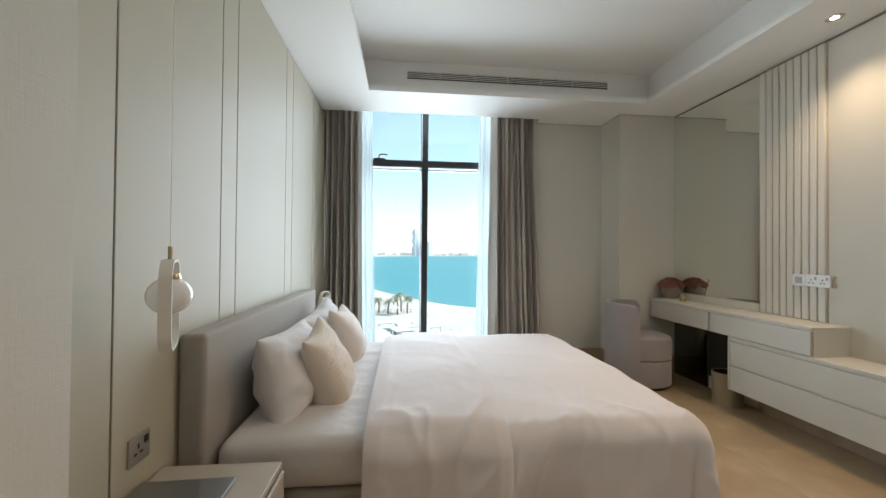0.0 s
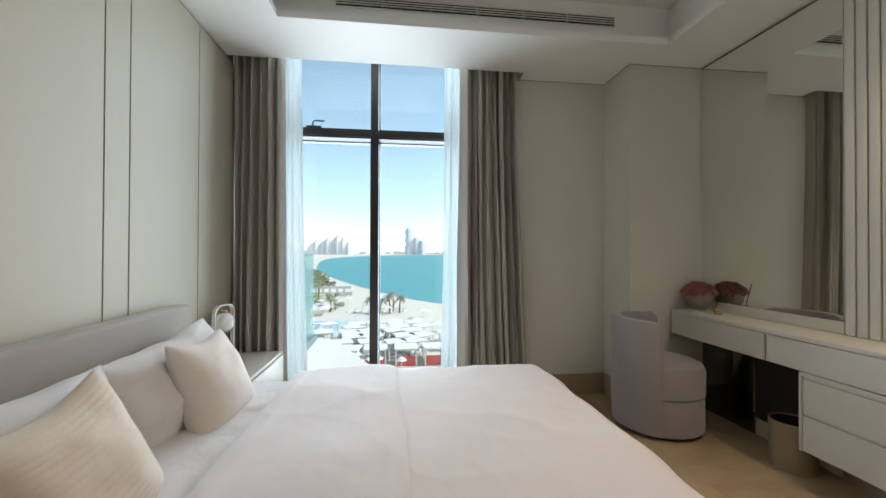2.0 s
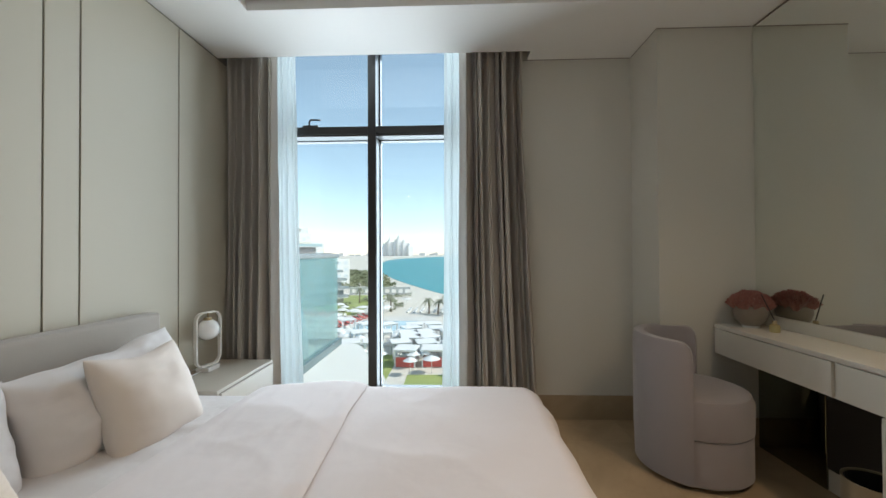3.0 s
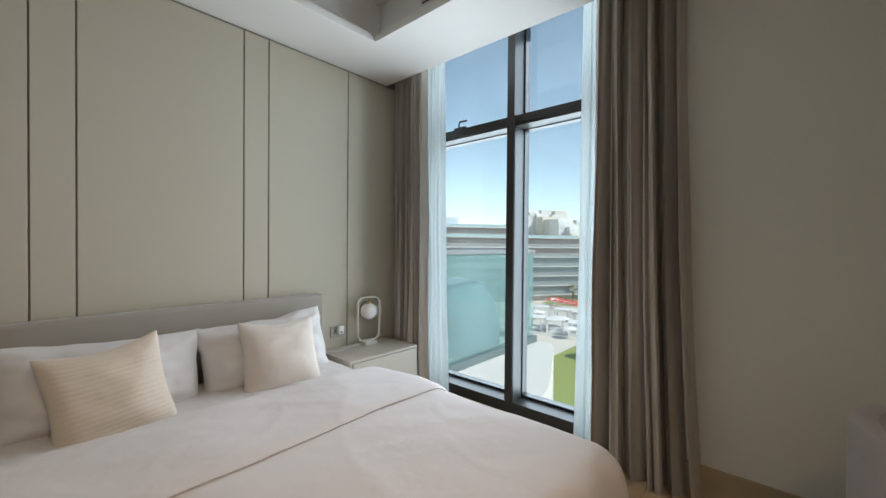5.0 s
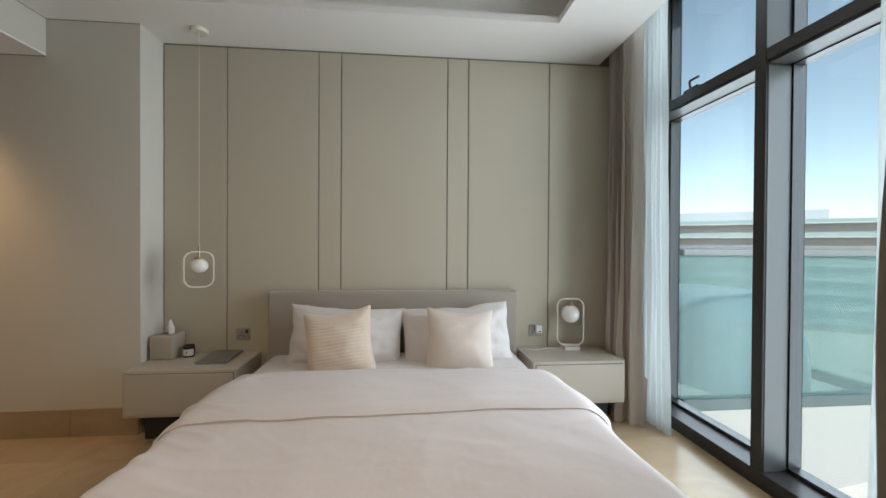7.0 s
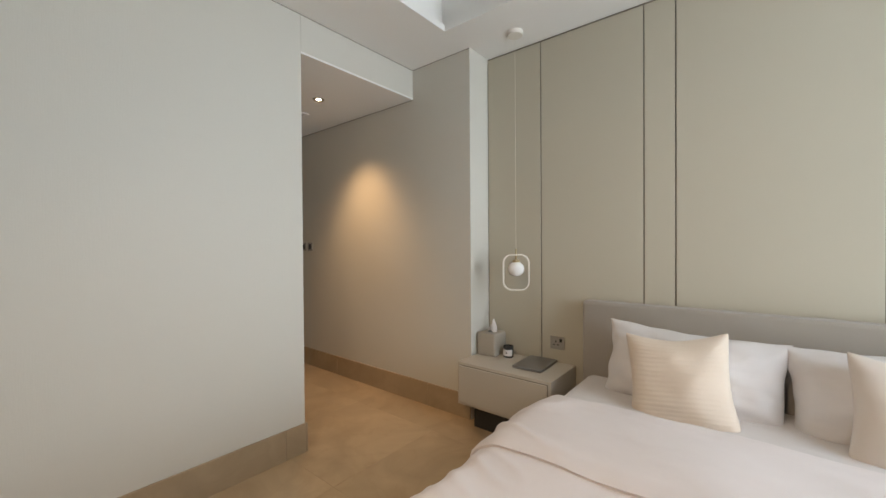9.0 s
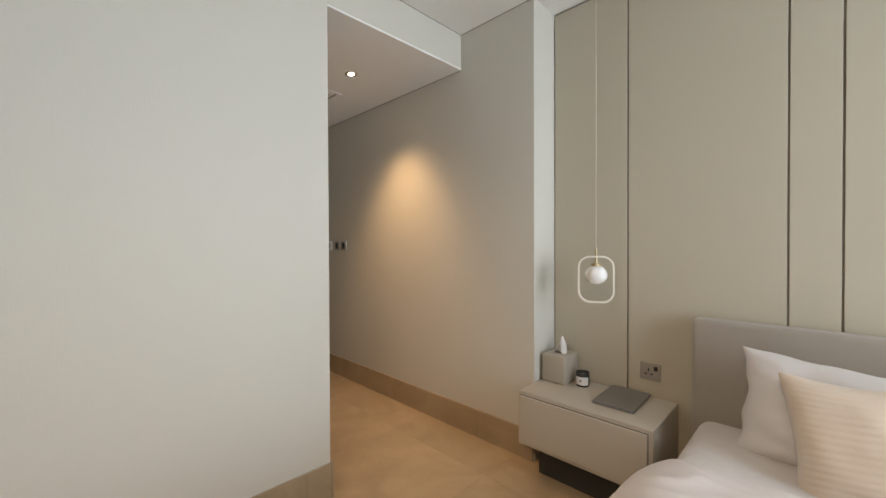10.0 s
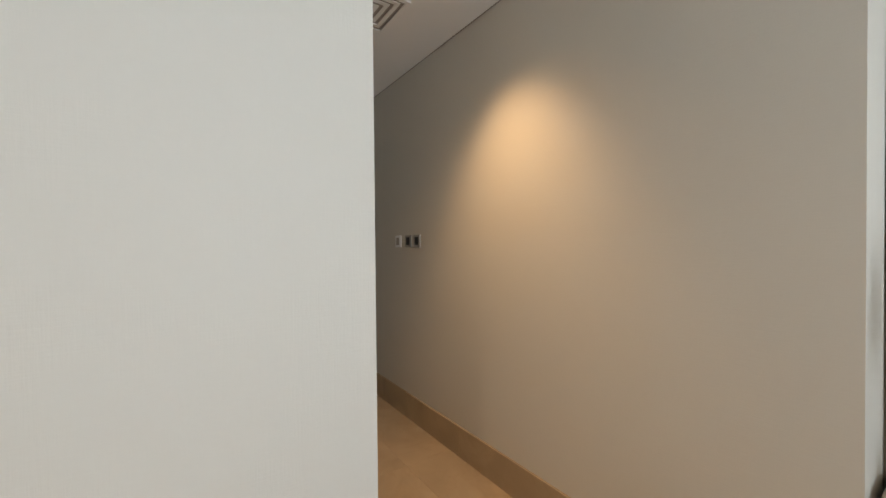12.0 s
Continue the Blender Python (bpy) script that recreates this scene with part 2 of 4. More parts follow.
def milky_glass(name, tint, film, amount):
    """A milky tinted pane: a pale scattering film paints the glass's hazy reflection."""
    m = glass(name, tint)
    n, links = m.node_tree.nodes, m.node_tree.links.new
    out = n["Material Output"]
    pane = out.inputs["Surface"].links[0].from_socket
    veil, lit, both, mix, spread = n.new("ShaderNodeBsdfDiffuse"), n.new("ShaderNodeBsdfTranslucent"), n.new("ShaderNodeMixShader"), n.new("ShaderNodeMixShader"), n.new("ShaderNodeTexNoise")
    veil.inputs["Color"].default_value = lit.inputs["Color"].default_value = (*film, 1)
    spread.inputs["Scale"].default_value = 1.3
    level = n.new("ShaderNodeMapRange")
    level.inputs["To Min"].default_value, level.inputs["To Max"].default_value = amount * 0.8, amount * 1.2
    links(spread.outputs["Fac"], level.inputs["Value"])
    links(level.outputs[0], mix.inputs[0])
    links(veil.outputs[0], both.inputs[1])
    links(lit.outputs[0], both.inputs[2])
    links(pane, mix.inputs[1])
    links(both.outputs[0], mix.inputs[2])
    links(mix.outputs[0], out.inputs["Surface"])
    return m


def glow(name, colour, strength):
    m = bpy.data.materials.new(name)
    m.use_nodes = True
    b = m.node_tree.nodes["Principled BSDF"]
    b.inputs["Base Color"].default_value = (*colour, 1)
    b.inputs["Emission Color"].default_value = (*colour, 1)
    b.inputs["Emission Strength"].default_value = strength
    return m


PAINT = papered(material("wall_paint", (0.63, 0.608, 0.548), 0.62, grain=0.05, scale=90, bump=0.06, blotch=0.06, blotch_scale=0.8), 260.0, 0.09)
PANEL = material("wall_panel", (0.50, 0.458, 0.366), 0.5, grain=0.04, scale=300, bump=0.05, blotch=0.06, blotch_scale=0.7, vary=0.015, Specular_IOR_Level=0.3)
SEAM = material("seam", (0.21, 0.185, 0.15), 0.6, grain=0.2)
# colour of the strips that stand for shade under the ceiling
GAP_SHADE = material("shadow_gap", (0.34, 0.31, 0.27), 0.7, grain=0.2)
CEILING = material("ceiling_paint", (0.85, 0.84, 0.815), 0.75, grain=0.03, scale=120, bump=0.04, blotch=0.03)
MARBLE = marble("floor_marble", (0.47, 0.35, 0.22), (0.36, 0.25, 0.15), 0.18, 0.03)
SKIRT = marble("skirting_stone", (0.39, 0.295, 0.19), (0.30, 0.22, 0.135), 0.3, 0.10)
GROUT = material("grout", (0.42, 0.33, 0.22), 0.8, grain=0.3)
GREIGE = material("greige_lacquer", (0.50, 0.455, 0.385), 0.4, grain=0.03, scale=200, bump=0.02, blotch=0.05)
LACQUER = material("lacquer", (0.68, 0.65, 0.58), 0.4, grain=0.03, scale=200, bump=0.02, blotch=0.05)
# dark plinths, and black sheets that stand for shade
DARK = material("dark_and_shade", (0.03, 0.028, 0.026), 0.6, grain=0.3)
MIRROR = material("mirror", (0.86, 0.89, 0.85), 0.01, 1.0)
# mirror with the dim reflection under the desk put into its tint
DIMMED_MIRROR = material("dimmed_mirror", (0.22, 0.235, 0.19), 0.03, 1.0)
FRAME = material("window_metal", (0.045, 0.043, 0.042), 0.38, 0.5, grain=0.2, scale=200)
FRAME_SIDE = material("window_aluminium", (0.10, 0.10, 0.098), 0.42, 0.6, grain=0.1, scale=200)
PANE = glass("window_glass", (0.84, 0.875, 0.89))
DRAPE = fabric("drape", (0.46, 0.41, 0.355), 0.75, 500, 0.3, 0.2, 0.25, wrinkle=0.25)
SHEER = fabric("sheer", (0.60, 0.65, 0.65), 0.9, 900, 0.1, 0.05, 0.1, through=0.38, clear=0.30)
BED_CLOTH = fabric("bed_upholstery", (0.37, 0.33, 0.285), 0.9, 600, 0.4, 0.15, 0.35)
LINEN = fabric("bed_linen", (0.74, 0.685, 0.675), 0.85, 800, 0.12, 0.03, 0.15, wrinkle=0.22)
SHEET_CLOTH = fabric("bed_sheet", (0.68, 0.645, 0.63), 0.85, 800, 0.12, 0.05, 0.15, wrinkle=0.6)
PILLOW_CLOTH = fabric("pillow_cotton", (0.69, 0.66, 0.65), 0.85, 800, 0.12, 0.05, 0.15, wrinkle=0.15)
CREAM = fabric("cushion_cream", (0.73, 0.65, 0.58), 0.9, 500, 0.35, 0.08, 0.3, wrinkle=0.12)
BEIGE = fabric("cushion_beige", (0.73, 0.62, 0.51), 0.9, 400, 0.35, 0.08, 0.3, wrinkle=0.10)
CHAIR_CLOTH = fabric("chair_boucle", (0.365, 0.33, 0.34), 0.95, 350, 0.6, 0.2, 0.5)
WHITE_METAL = material("white_metal", (0.78, 0.74, 0.67), 0.35, 0.0, grain=0.05)
BRASS = material("brass", (0.45, 0.36, 0.22), 0.3, 1.0, grain=0.2)
OPAL = material("opal_glass", (0.85, 0.84, 0.82), 0.2, 0.0, coat=0.3)
WHITE_PLASTIC = material("white_plastic", (0.78, 0.79, 0.80), 0.3)
GREY_METAL = material("grey_plate", (0.40, 0.37, 0.33), 0.35, 0.6, grain=0.1, scale=300)
BLACK = material("black_plastic", (0.02, 0.02, 0.02), 0.35)
STONE_WHITE = material("white_stone", (0.75, 0.73, 0.70), 0.25, grain=0.2, scale=30)

# ---------- the room ----------
ZC, ZH, ZT = 2.73, 2.489, 3.07          # ceiling, hall ceiling, raised ceiling
XE, YN, YS = 3.724, 4.25, 0.252         # east wall, north wall, south wall
XH0, XH1, YP = 0.238, 1.246, 0.825      # hall walls, end of the hall wall
YB = -3.2                               # end of the hall
EDGE = 4.12                             # front of the curtain pocket

setting("floor", box(-0.3, YB - 0.2, -0.3, XE + 0.3, 4.7, -0.012), GROUT, "beige marble floor of large tiles", "floor")

wall_west = setting("wall_west", box(-0.25, YP, -0.012, -0.007, 4.7, 3.2), SEAM, "greige panelled wall with thin dark seams", "wall")
wall_hall = setting("wall_hall", box(-0.25, YB, -0.012, XH0, YP - 0.002, 3.2), PAINT, "off-white painted hall wall", "wall")
wall_end = setting("wall_end", box(-0.25, YB - 0.2, -0.012, XE + 0.3, YB - 0.002, 3.2), PAINT, "off-white wall at the end of the hall", "wall")
wall_south = setting("wall_south", box(XH1, YB + 0.002, -0.012, XE + 0.002, YS, 3.2), PAINT, "off-white painted wall beside the hall", "wall")
setting("hall_header", box(XH0 + 0.002, YS - 0.15, ZH + 0.0125, XH1 - 0.002, YS, 3.2), PAINT, "painted header over the hall opening", "wall")
wall_east = setting("wall_east", box(XE + 0.004, YB, -0.012, XE + 0.3, 4.7, 3.2), PAINT, "off-white painted wall behind the desk", "wall")
wall_north = setting("wall_north", box(2.25, YN, -0.012, XE + 0.004, 4.7, 3.2), PAINT, "off-white wall beside the window", "wall")
setting("column", box(3.106, 3.868, -0.012, XE + 0.003, YN + 0.002, ZC + 0.1), PAINT, "painted column in the room's corner", "column")

# ceiling: lower border, raised field, pocket for the curtains, hall
def ring_slab(outer, inner, z0, z1, bm):
    (ax, ay, bx, by), (cx, cy, dx, dy) = outer, inner
    box(ax, ay, z0, bx, cy, z1, bm=bm)
    box(ax, dy, z0, bx, by, z1, bm=bm)
    box(ax, cy, z0, cx, dy, z1, bm=bm)
    box(dx, cy, z0, bx, dy, z1, bm=bm)


TRAY = (0.52, 0.818, 3.21, 3.575)
bm = bmesh.new()
ring_slab((-0.02, YS, XE + 0.004, EDGE), TRAY, ZC, ZC + 0.045, bm)
ring_slab((-0.02, YS, XE + 0.004, EDGE), (TRAY[0] - 0.04, TRAY[1] - 0.04, TRAY[2] + 0.04, TRAY[3] + 0.04), ZC + 0.045, ZC + 0.075, bm)
ring_slab((-0.02, YS, XE + 0.004, EDGE), (TRAY[0] - 0.10, TRAY[1] - 0.10, TRAY[2] + 0.10, TRAY[3] + 0.12), ZC + 0.075, ZT + 0.06, bm)
box(0.3, 0.6, ZT, 3.45, 3.8, ZT + 0.05, bm=bm)
box(2.33, EDGE, ZC, 3.106, YN - 0.0005, ZC + 0.09, bm=bm)
setting("ceiling", bm, CEILING, "white stepped ceiling with a raised middle", "ceiling")
setting("ceiling_hall", box(XH0 + 0.001, YB - 0.01, ZH, XH1 - 0.001, YS - 0.001, ZH + 0.012), CEILING, "white hall ceiling", "ceiling")
setting("roof", box(-0.3, YB - 0.2, 3.2, XE + 0.3, 4.72, 3.35), CEILING, "slab over the room", "ceiling")

# window
WX0, WX1, WY, WG = 0.12, 2.20, 4.454, 4.63
setting("wall_window", box(-0.02, WY, -0.012, WX0, 4.7, 3.2, bm=box(WX1, WY, -0.012, 2.25, 4.7, 3.2)), PAINT, "wall at the sides of the window", "wall")
window = thing("window_1", (WX0, WY, 0), "tall dark metal framed window with a top light", "window", kind="structure")
MX0, MX1 = 1.052, 1.118
for name, b in (("mullion", (MX0, WY, 0.02, MX1, WG + 0.06, 3.18)),
                ("transom", (WX0, WY + 0.004, 2.248, MX0, WG + 0.06, 2.312)),
                ("transom", (MX1, WY + 0.004, 2.248, WX1, WG + 0.06, 2.312)),
                ("bottom_rail", (WX0, WY - 0.004, -0.01, WX1, WG + 0.06, 0.085)),
                ("side_rail", (WX0, WY, 0.086, WX0 + 0.06, WG + 0.06, 3.18)),
                ("side_rail", (WX1 - 0.06, WY, 0.086, WX1, WG + 0.06, 3.18))):
    part(name, box(*b, 0.003), FRAME, window)
for x0, x1 in ((WX0 + 0.06, MX0), (MX1, WX1 - 0.06)):
    for z0, z1 in ((0.085, 2.248), (2.312, 3.18)):
        pane = part("pane", box(x0, WG, z0, x1, WG + 0.012, z1), PANE, window)
        pane.visible_shadow = False
        ring = bmesh.new()
        for b in ((x0, WG - 0.03, z0, x0 + 0.012, WG + 0.04, z1), (x1 - 0.012, WG - 0.03, z0, x1, WG + 0.04, z1),
                  (x0 + 0.012, WG - 0.03, z0, x1 - 0.012, WG + 0.04, z0 + 0.02), (x0 + 0.012, WG - 0.03, z1 - 0.02, x1 - 0.012, WG + 0.04, z1)):
            box(*b, bm=ring)
        part("bead", ring, BLACK, pane)
    part("inner_lining", box(x0, WY + 0.02, 2.234, x1, WG - 0.032, 2.247), FRAME_SIDE, window, "bare aluminium under the transom")
for x0, x1 in ((MX1 + 0.0005, MX1 + 0.004), (MX0 - 0.004, MX0 - 0.0005)):
    part("inner_lining", box(x0, WY + 0.012, 0.086, x1, WG - 0.032, 2.22), FRAME_SIDE, window, "bare aluminium side of the mullion")
handle = thing("window_handle", (0.56, WY + 0.03, 2.313), "black lever handle on the window's transom", "handle")
part("base", box(0.50, WY + 0.006, 2.3125, 0.63, WY + 0.04, 2.330, 0.005), BLACK, handle)
part("lever", tube([(0.555, WY + 0.02, 2.327), (0.558, WY + 0.01, 2.357), (0.58, WY - 0.005, 2.369), (0.66, WY - 0.01, 2.364)], 0.008), BLACK, handle, smooth=True)

# skirting
def skirting(x0, y0, x1, y1, first=1.2):
    """Stone lengths of 1.2 m end to end; first: the length of the first piece."""
    along_x = x1 - x0 > y1 - y0
    a, end = (x0, x1) if along_x else (y0, y1)
    step = first
    while a < end - 0.01:
        b = min(end, a + step)
        q = (a, y0, b - 0.001, y1) if along_x else (x0, a, x1, b - 0.001)
        setting("baseboard", box(q[0], q[1], -0.011, q[2], q[3], 0.18, 0.002, 1), SKIRT, "beige stone skirting along the wall", "baseboard")
        a, step = b, 1.2


skirting(XH0, YB, XH0 + 0.014, YP - 0.004)
skirting(XH1 + 0.002, YS, XE, YS + 0.014, 0.13)
skirting(XH1 - 0.014, YB, XH1, YS + 0.014)
skirting(2.25, YN - 0.014, 3.104, YN)
skirting(3.092, 3.854, 3.106, YN - 0.016)
skirting(3.108, 3.854, XE, 3.868)
skirting(XE - 0.012, YS + 0.016, XE + 0.004, 2.88)

# wall panels, and dark strips that paint the shaded gaps under the ceiling
SEAMS = (YP + 0.002, 1.267, 1.926, 2.091, 2.898, 3.062, 3.71, 4.45)
for a, b in zip(SEAMS, SEAMS[1:]):
    part("panel", box(-0.0065, a + 0.004, -0.011, 0.0, b - 0.004, ZC - 0.014, 0.0015, 1), PANEL, wall_west)
part("panel", box(XE - 0.001, YS + 0.02, 0.19, XE + 0.0035, 2.37, ZC - 0.016, 0.001, 1), PAINT, wall_east)
setting("trim", box(XE - 0.003, YS + 0.01, ZC - 0.015, XE + 0.0035, 3.866, ZC - 0.0005), SEAM, "dark strip painted as the shadow gap between wall and ceiling", "trim")

for q in ((XH1 + 0.001, YS + 0.0002, XE - 0.004, YS + 0.003), (XH0 + 0.004, YS + 0.0002, XH1 - 0.001, YS + 0.003), (XH0 + 0.0002, YS + 0.004, XH0 + 0.003, YP - 0.003),
          (2.3, YN - 0.003, 3.102, YN - 0.0002), (3.103, 3.869, 3.1058, YN - 0.004), (3.103, 3.865, XE - 0.012, 3.8678)):
    setting("trim", box(q[0], q[1], ZC - 0.006, q[2], q[3], ZC - 0.0005), GAP_SHADE, "thin dark strip painted as a shadow gap under the ceiling", "trim")
setting("trim", box(XH0 + 0.0002, YB + 0.01, ZH - 0.006, XH0 + 0.003, YS - 0.003, ZH - 0.0005), GAP_SHADE, "thin dark strip painted as a shadow gap under the hall ceiling", "trim")

# ---------- bed ----------
HY0, HY1 = 1.590, 3.437
BX1, BY0, BY1 = 2.14, 1.63, 3.40


def cloth_noise(x, y, s, a, seed=0.0):
    return a * noise.noise(Vector((x * s + seed, y * s - seed, seed * 1.7)))


bed = thing("bed", (1.1, 2.45, 0), "upholstered double bed with a low plain headboard", "bed")
part("headboard", box(0.004, HY0, 0.02, 0.105, HY1, 0.930, 0.022, 4), BED_CLOTH, bed, smooth=True)
part("bed_base", box(0.118, BY0 + 0.01, 0.05, BX1 - 0.01, BY1 - 0.01, 0.28, 0.02, 3), BED_CLOTH, bed, smooth=True)



def sheet_point(u, v):
    """A fitted sheet over the mattress's head end, drawn into small ridges towards the pillows."""
    x, y = 0.19 + u * 0.69, BY0 + 0.078 + v * (BY1 - BY0 - 0.156)
    rim = min(1.0, min(u, v, 1 - v) / 0.06)
    ridge = 0.010 * max(0.0, noise.noise(Vector((x * 2.2 + y * 1.5, y * 7.5 - x * 3, 3.0)))) + 0.006 * max(0.0, noise.noise(Vector((x * 4 - y * 2, y * 13, 7.0))))
    return Vector((x, y, 0.489 + rim * (0.003 + ridge)))


part("fitted_sheet", thicken(sheet(70, 150, sheet_point), 0.003), SHEET_CLOTH, bed, "white fitted sheet with small ridges", smooth=True)
part("mattress", box(0.118, BY0, 0.282, BX1, BY1, 0.49, 0.06, 5), SHEET_CLOTH, bed, "mattress in a fitted white sheet", smooth=True)


def drape_over(s, t, x_edge, y0, y1, top, flare=0.10):
    """A cloth point: s along the bed, t across it, falling past the bed's edges."""
    over_x = max(0.0, s - x_edge)
    over_y = max(0.0, y0 - t, t - y1)
    over = math.hypot(over_x, over_y)
    r = 0.10
    if over < 1e-6:
        return Vector((s, t, top))
    if over < r * 1.57:
        a = over / r
        out, down = r * math.sin(a), r * (1 - math.cos(a))
    else:
        rest = over - r * 1.57
        out, down = r + rest * flare, r + rest * 0.985
    ux, uy = over_x / over, (over_y / over) * (-1 if t < y0 else 1)
    return Vector((min(s, x_edge) + ux * out, min(max(t, y0), y1) + uy * out, top - down))


DY0, DY1 = 1.685, 3.40                  # where the duvet turns down at the sides


def crease(x, y, seed, sharp):
    """A thin ridge line wandering through the cloth, 0 to 1."""
    return max(0.0, 1 - sharp * abs(noise.noise(Vector((x, y, seed))))) ** 2


def duvet_point(u, v):
    s = 0.735 + u * (2.48 - 0.735)
    t = 1.31 + v * (3.74 - 1.31)
    top = 0.514 + 0.028 * math.sin(math.pi * min(1, max(0, (t - 1.64) / 1.8))) ** 0.5
    top += cloth_noise(s, t, 1.4, 0.012, 3.1) + cloth_noise(s, t, 3.2, 0.006, 7.7)
    top -= 0.016 * max(0.0, min(1.0, (1.15 - s) / 0.35))
    p = drape_over(s, t, 2.13, DY0, DY1, top)
    side = max(0.0, DY0 - t, t - DY1, s - 2.13)
    w = min(1.0, side / 0.25)
    along = s if (t < DY0 or t > DY1) else t
    fold = w * (0.020 * math.sin(along * 11 + 3 * noise.noise(Vector((s * 2, t * 2, 0)))) + cloth_noise(s, t, 3.5, 0.026, 1.3))
    if t < DY0:
        p.y -= fold
    elif t > DY1:
        p.y += fold
    if s > 2.13:
        p.x += fold
    # creases: long soft ones across the top, short ones gathered along the near side
    near = min(1.0, max(0.0, (1.98 - t) / 0.35))
    wrinkle = 0.004 * noise.noise(Vector((s * 5 - t * 3.2, t * 1.3 + s * 0.7, 6.0))) + 0.003 * crease(s * 1.9 + t * 0.7, t * 1.5 - s * 0.6, 2.0, 4.0)
    wrinkle += (0.10 + 0.90 * near) * (0.012 * crease(s * 2.8 + t * 0.9 + 5, t * 2.2 - s * 0.8, 4.0, 4.5) + 0.010 * crease(s * 5.2 - t * 3.0, t * 2.4 + s, 8.0, 3.6))
    p.z += (1 - 0.7 * w) * wrinkle
    if w > 0.1:
        p.y += wrinkle * w * (-1 if t < 2.5 else 1)
    p.z = max(p.z, 0.06 + 0.2 * (p.z - 0.06) if p.z < 0.06 else 0.03)
    return p


bedding = thing("duvet", (1.5, 2.45, 0.55), "white cotton duvet spread over the bed, folded back near the pillows", "duvet")
part("cover", thicken(sheet(150, 170, duvet_point), 0.025), LINEN, bedding, smooth=True)


def fold_point(u, v):
    s = 0.700 + u * (1.31 - 0.700)
    t = 1.29 + v * (3.76 - 1.29)
    p = duvet_point((s - 0.735) / (2.48 - 0.735), (t - 1.31) / (3.74 - 1.31))
    p.x += (0.020 * math.sin(t * 3.4) + 0.014 * noise.noise(Vector((t * 3, 3.0, 0)))) * u
    # a puffed layer: rounded at its free edge and at the bend by the pillows
    puff = 0.027 * min(1.0, (1 - u) * 9 + 0.10) ** 0.5 * min(1.0, u * 7 + 0.25) ** 0.5
    puff += 0.005 * noise.noise(Vector((s * 4, t * 2.5, 9))) * min(1.0, (1 - u) * 5) + 0.003 * crease(s * 2.4 + t, t * 1.8 - s, 11.0, 3.5)
    side = max(0.0, DY0 - t, t - DY1)
    k = min(1.0, side / 0.13)
    p.y += puff * 1.5 * k * (-1 if t < 2.5 else 1)
    p.z += puff * (1 - 0.8 * k)
    return p


part("turned_back_fold", thicken(sheet(64, 150, fold_point), 0.030), LINEN, bedding, smooth=True)


def pillow(name, m, w, h, d, cloth, label, group, seed, ribs=0, sag=0.05, ears=0.06, soft=0.03, rumple=0.014):
    """A stuffed cushion: w wide, h high, d thick, pinched towards its corners."""
    bm = bmesh.new()
    for sign in (-1, 1):
        def fn(u, v):
            a, b = math.sin(math.pi * (u - 0.5)), math.sin(math.pi * (v - 0.5))
            body = max(0.0, (1 - abs(a) ** 2.2)) ** 0.5 * max(0.0, (1 - abs(b) ** 2.2)) ** 0.5
            pull = 1 - ears * (1 - abs(b) ** 2) * abs(a) ** 3 - soft * abs(a) ** 3 * abs(b) ** 5
            pull2 = 1 - ears * (1 - abs(a) ** 2) * abs(b) ** 3 - soft * abs(b) ** 3 * abs(a) ** 5
            x, z = a * w / 2 * pull, b * h / 2 * pull2
            x += 0.5 * rumple * noise.noise(Vector((b * 2.5, seed, a))) * abs(a) ** 3
            z += 0.7 * rumple * noise.noise(Vector((a * 2.5, b, seed + 4))) * abs(b) ** 3
            y = sign * d / 2 * body * (1 - 0.22 * b)
            y += sign * body * (0.014 * noise.noise(Vector((a * 1.6 + seed, b * 2.2, sign))) + rumple * noise.noise(Vector((a * 3.2 + b, b * 3.6 + seed, sign))) + 0.5 * rumple * noise.noise(Vector((a * 9 + seed, b * 5 - 2 * a, sign))))
            y += sign * 0.9 * rumple * (abs(a) * abs(b)) ** 1.2 * math.sin(8 * (abs(a) - abs(b)) + 2.5 * noise.noise(Vector((a * 2, b * 2, seed)))) * body
            crease = max(0.0, 1 - 2.6 * abs(noise.noise(Vector((a * 1.3 + b * 0.8 + seed, b * 2.4 - a, seed)))))
            y -= sign * 0.25 * rumple * crease ** 2 * body * a * a
            if ribs:
                y += sign * 0.0010 * body * math.cos(b * ribs + 0.8 * noise.noise(Vector((a * 1.5, b, seed))))
            z += sag * (abs(a) ** 2) * (1 if b > 0 else 0) * 0.6 - sag * 0.4 * (1 - abs(a)) * (1 if b > 0.5 else 0)
            return Vector((x, y, z))
        sheet(44, 150 if ribs else 40, fn, bm)
    bmesh.ops.remove_doubles(bm, verts=bm.verts, dist=0.0004)
    ob = part(name, bm, cloth, smooth=True)
    ob.matrix_world = m
    return tagged(ob, label, "pillow" if name == "pillow" else "cushion", group)


pillow("pillow", pose(0.27, 2.180, 0.630, -14, 3, 90), 0.775, 0.42, 0.29, PILLOW_CLOTH, "plump white cotton pillow leaning on the headboard", "white pillows", 1.0, sag=0.012, ears=0.05, soft=-0.015, rumple=0.024)
pillow("pillow", pose(0.27, 2.945, 0.634, -14, -4, 90), 0.775, 0.42, 0.29, PILLOW_CLOTH, "plump white cotton pillow leaning on the headboard", "white pillows", 5.0, sag=0.012, ears=0.05, soft=-0.015, rumple=0.024)
pillow("cushion", pose(0.45, 2.165, 0.628, -20, -7, 93), 0.465, 0.47, 0.22, BEIGE, "ribbed beige cushion leaning on a white pillow", "bed cushions", 2.0, ribs=70, sag=0.022, ears=0.14, soft=0.07, rumple=0.004)
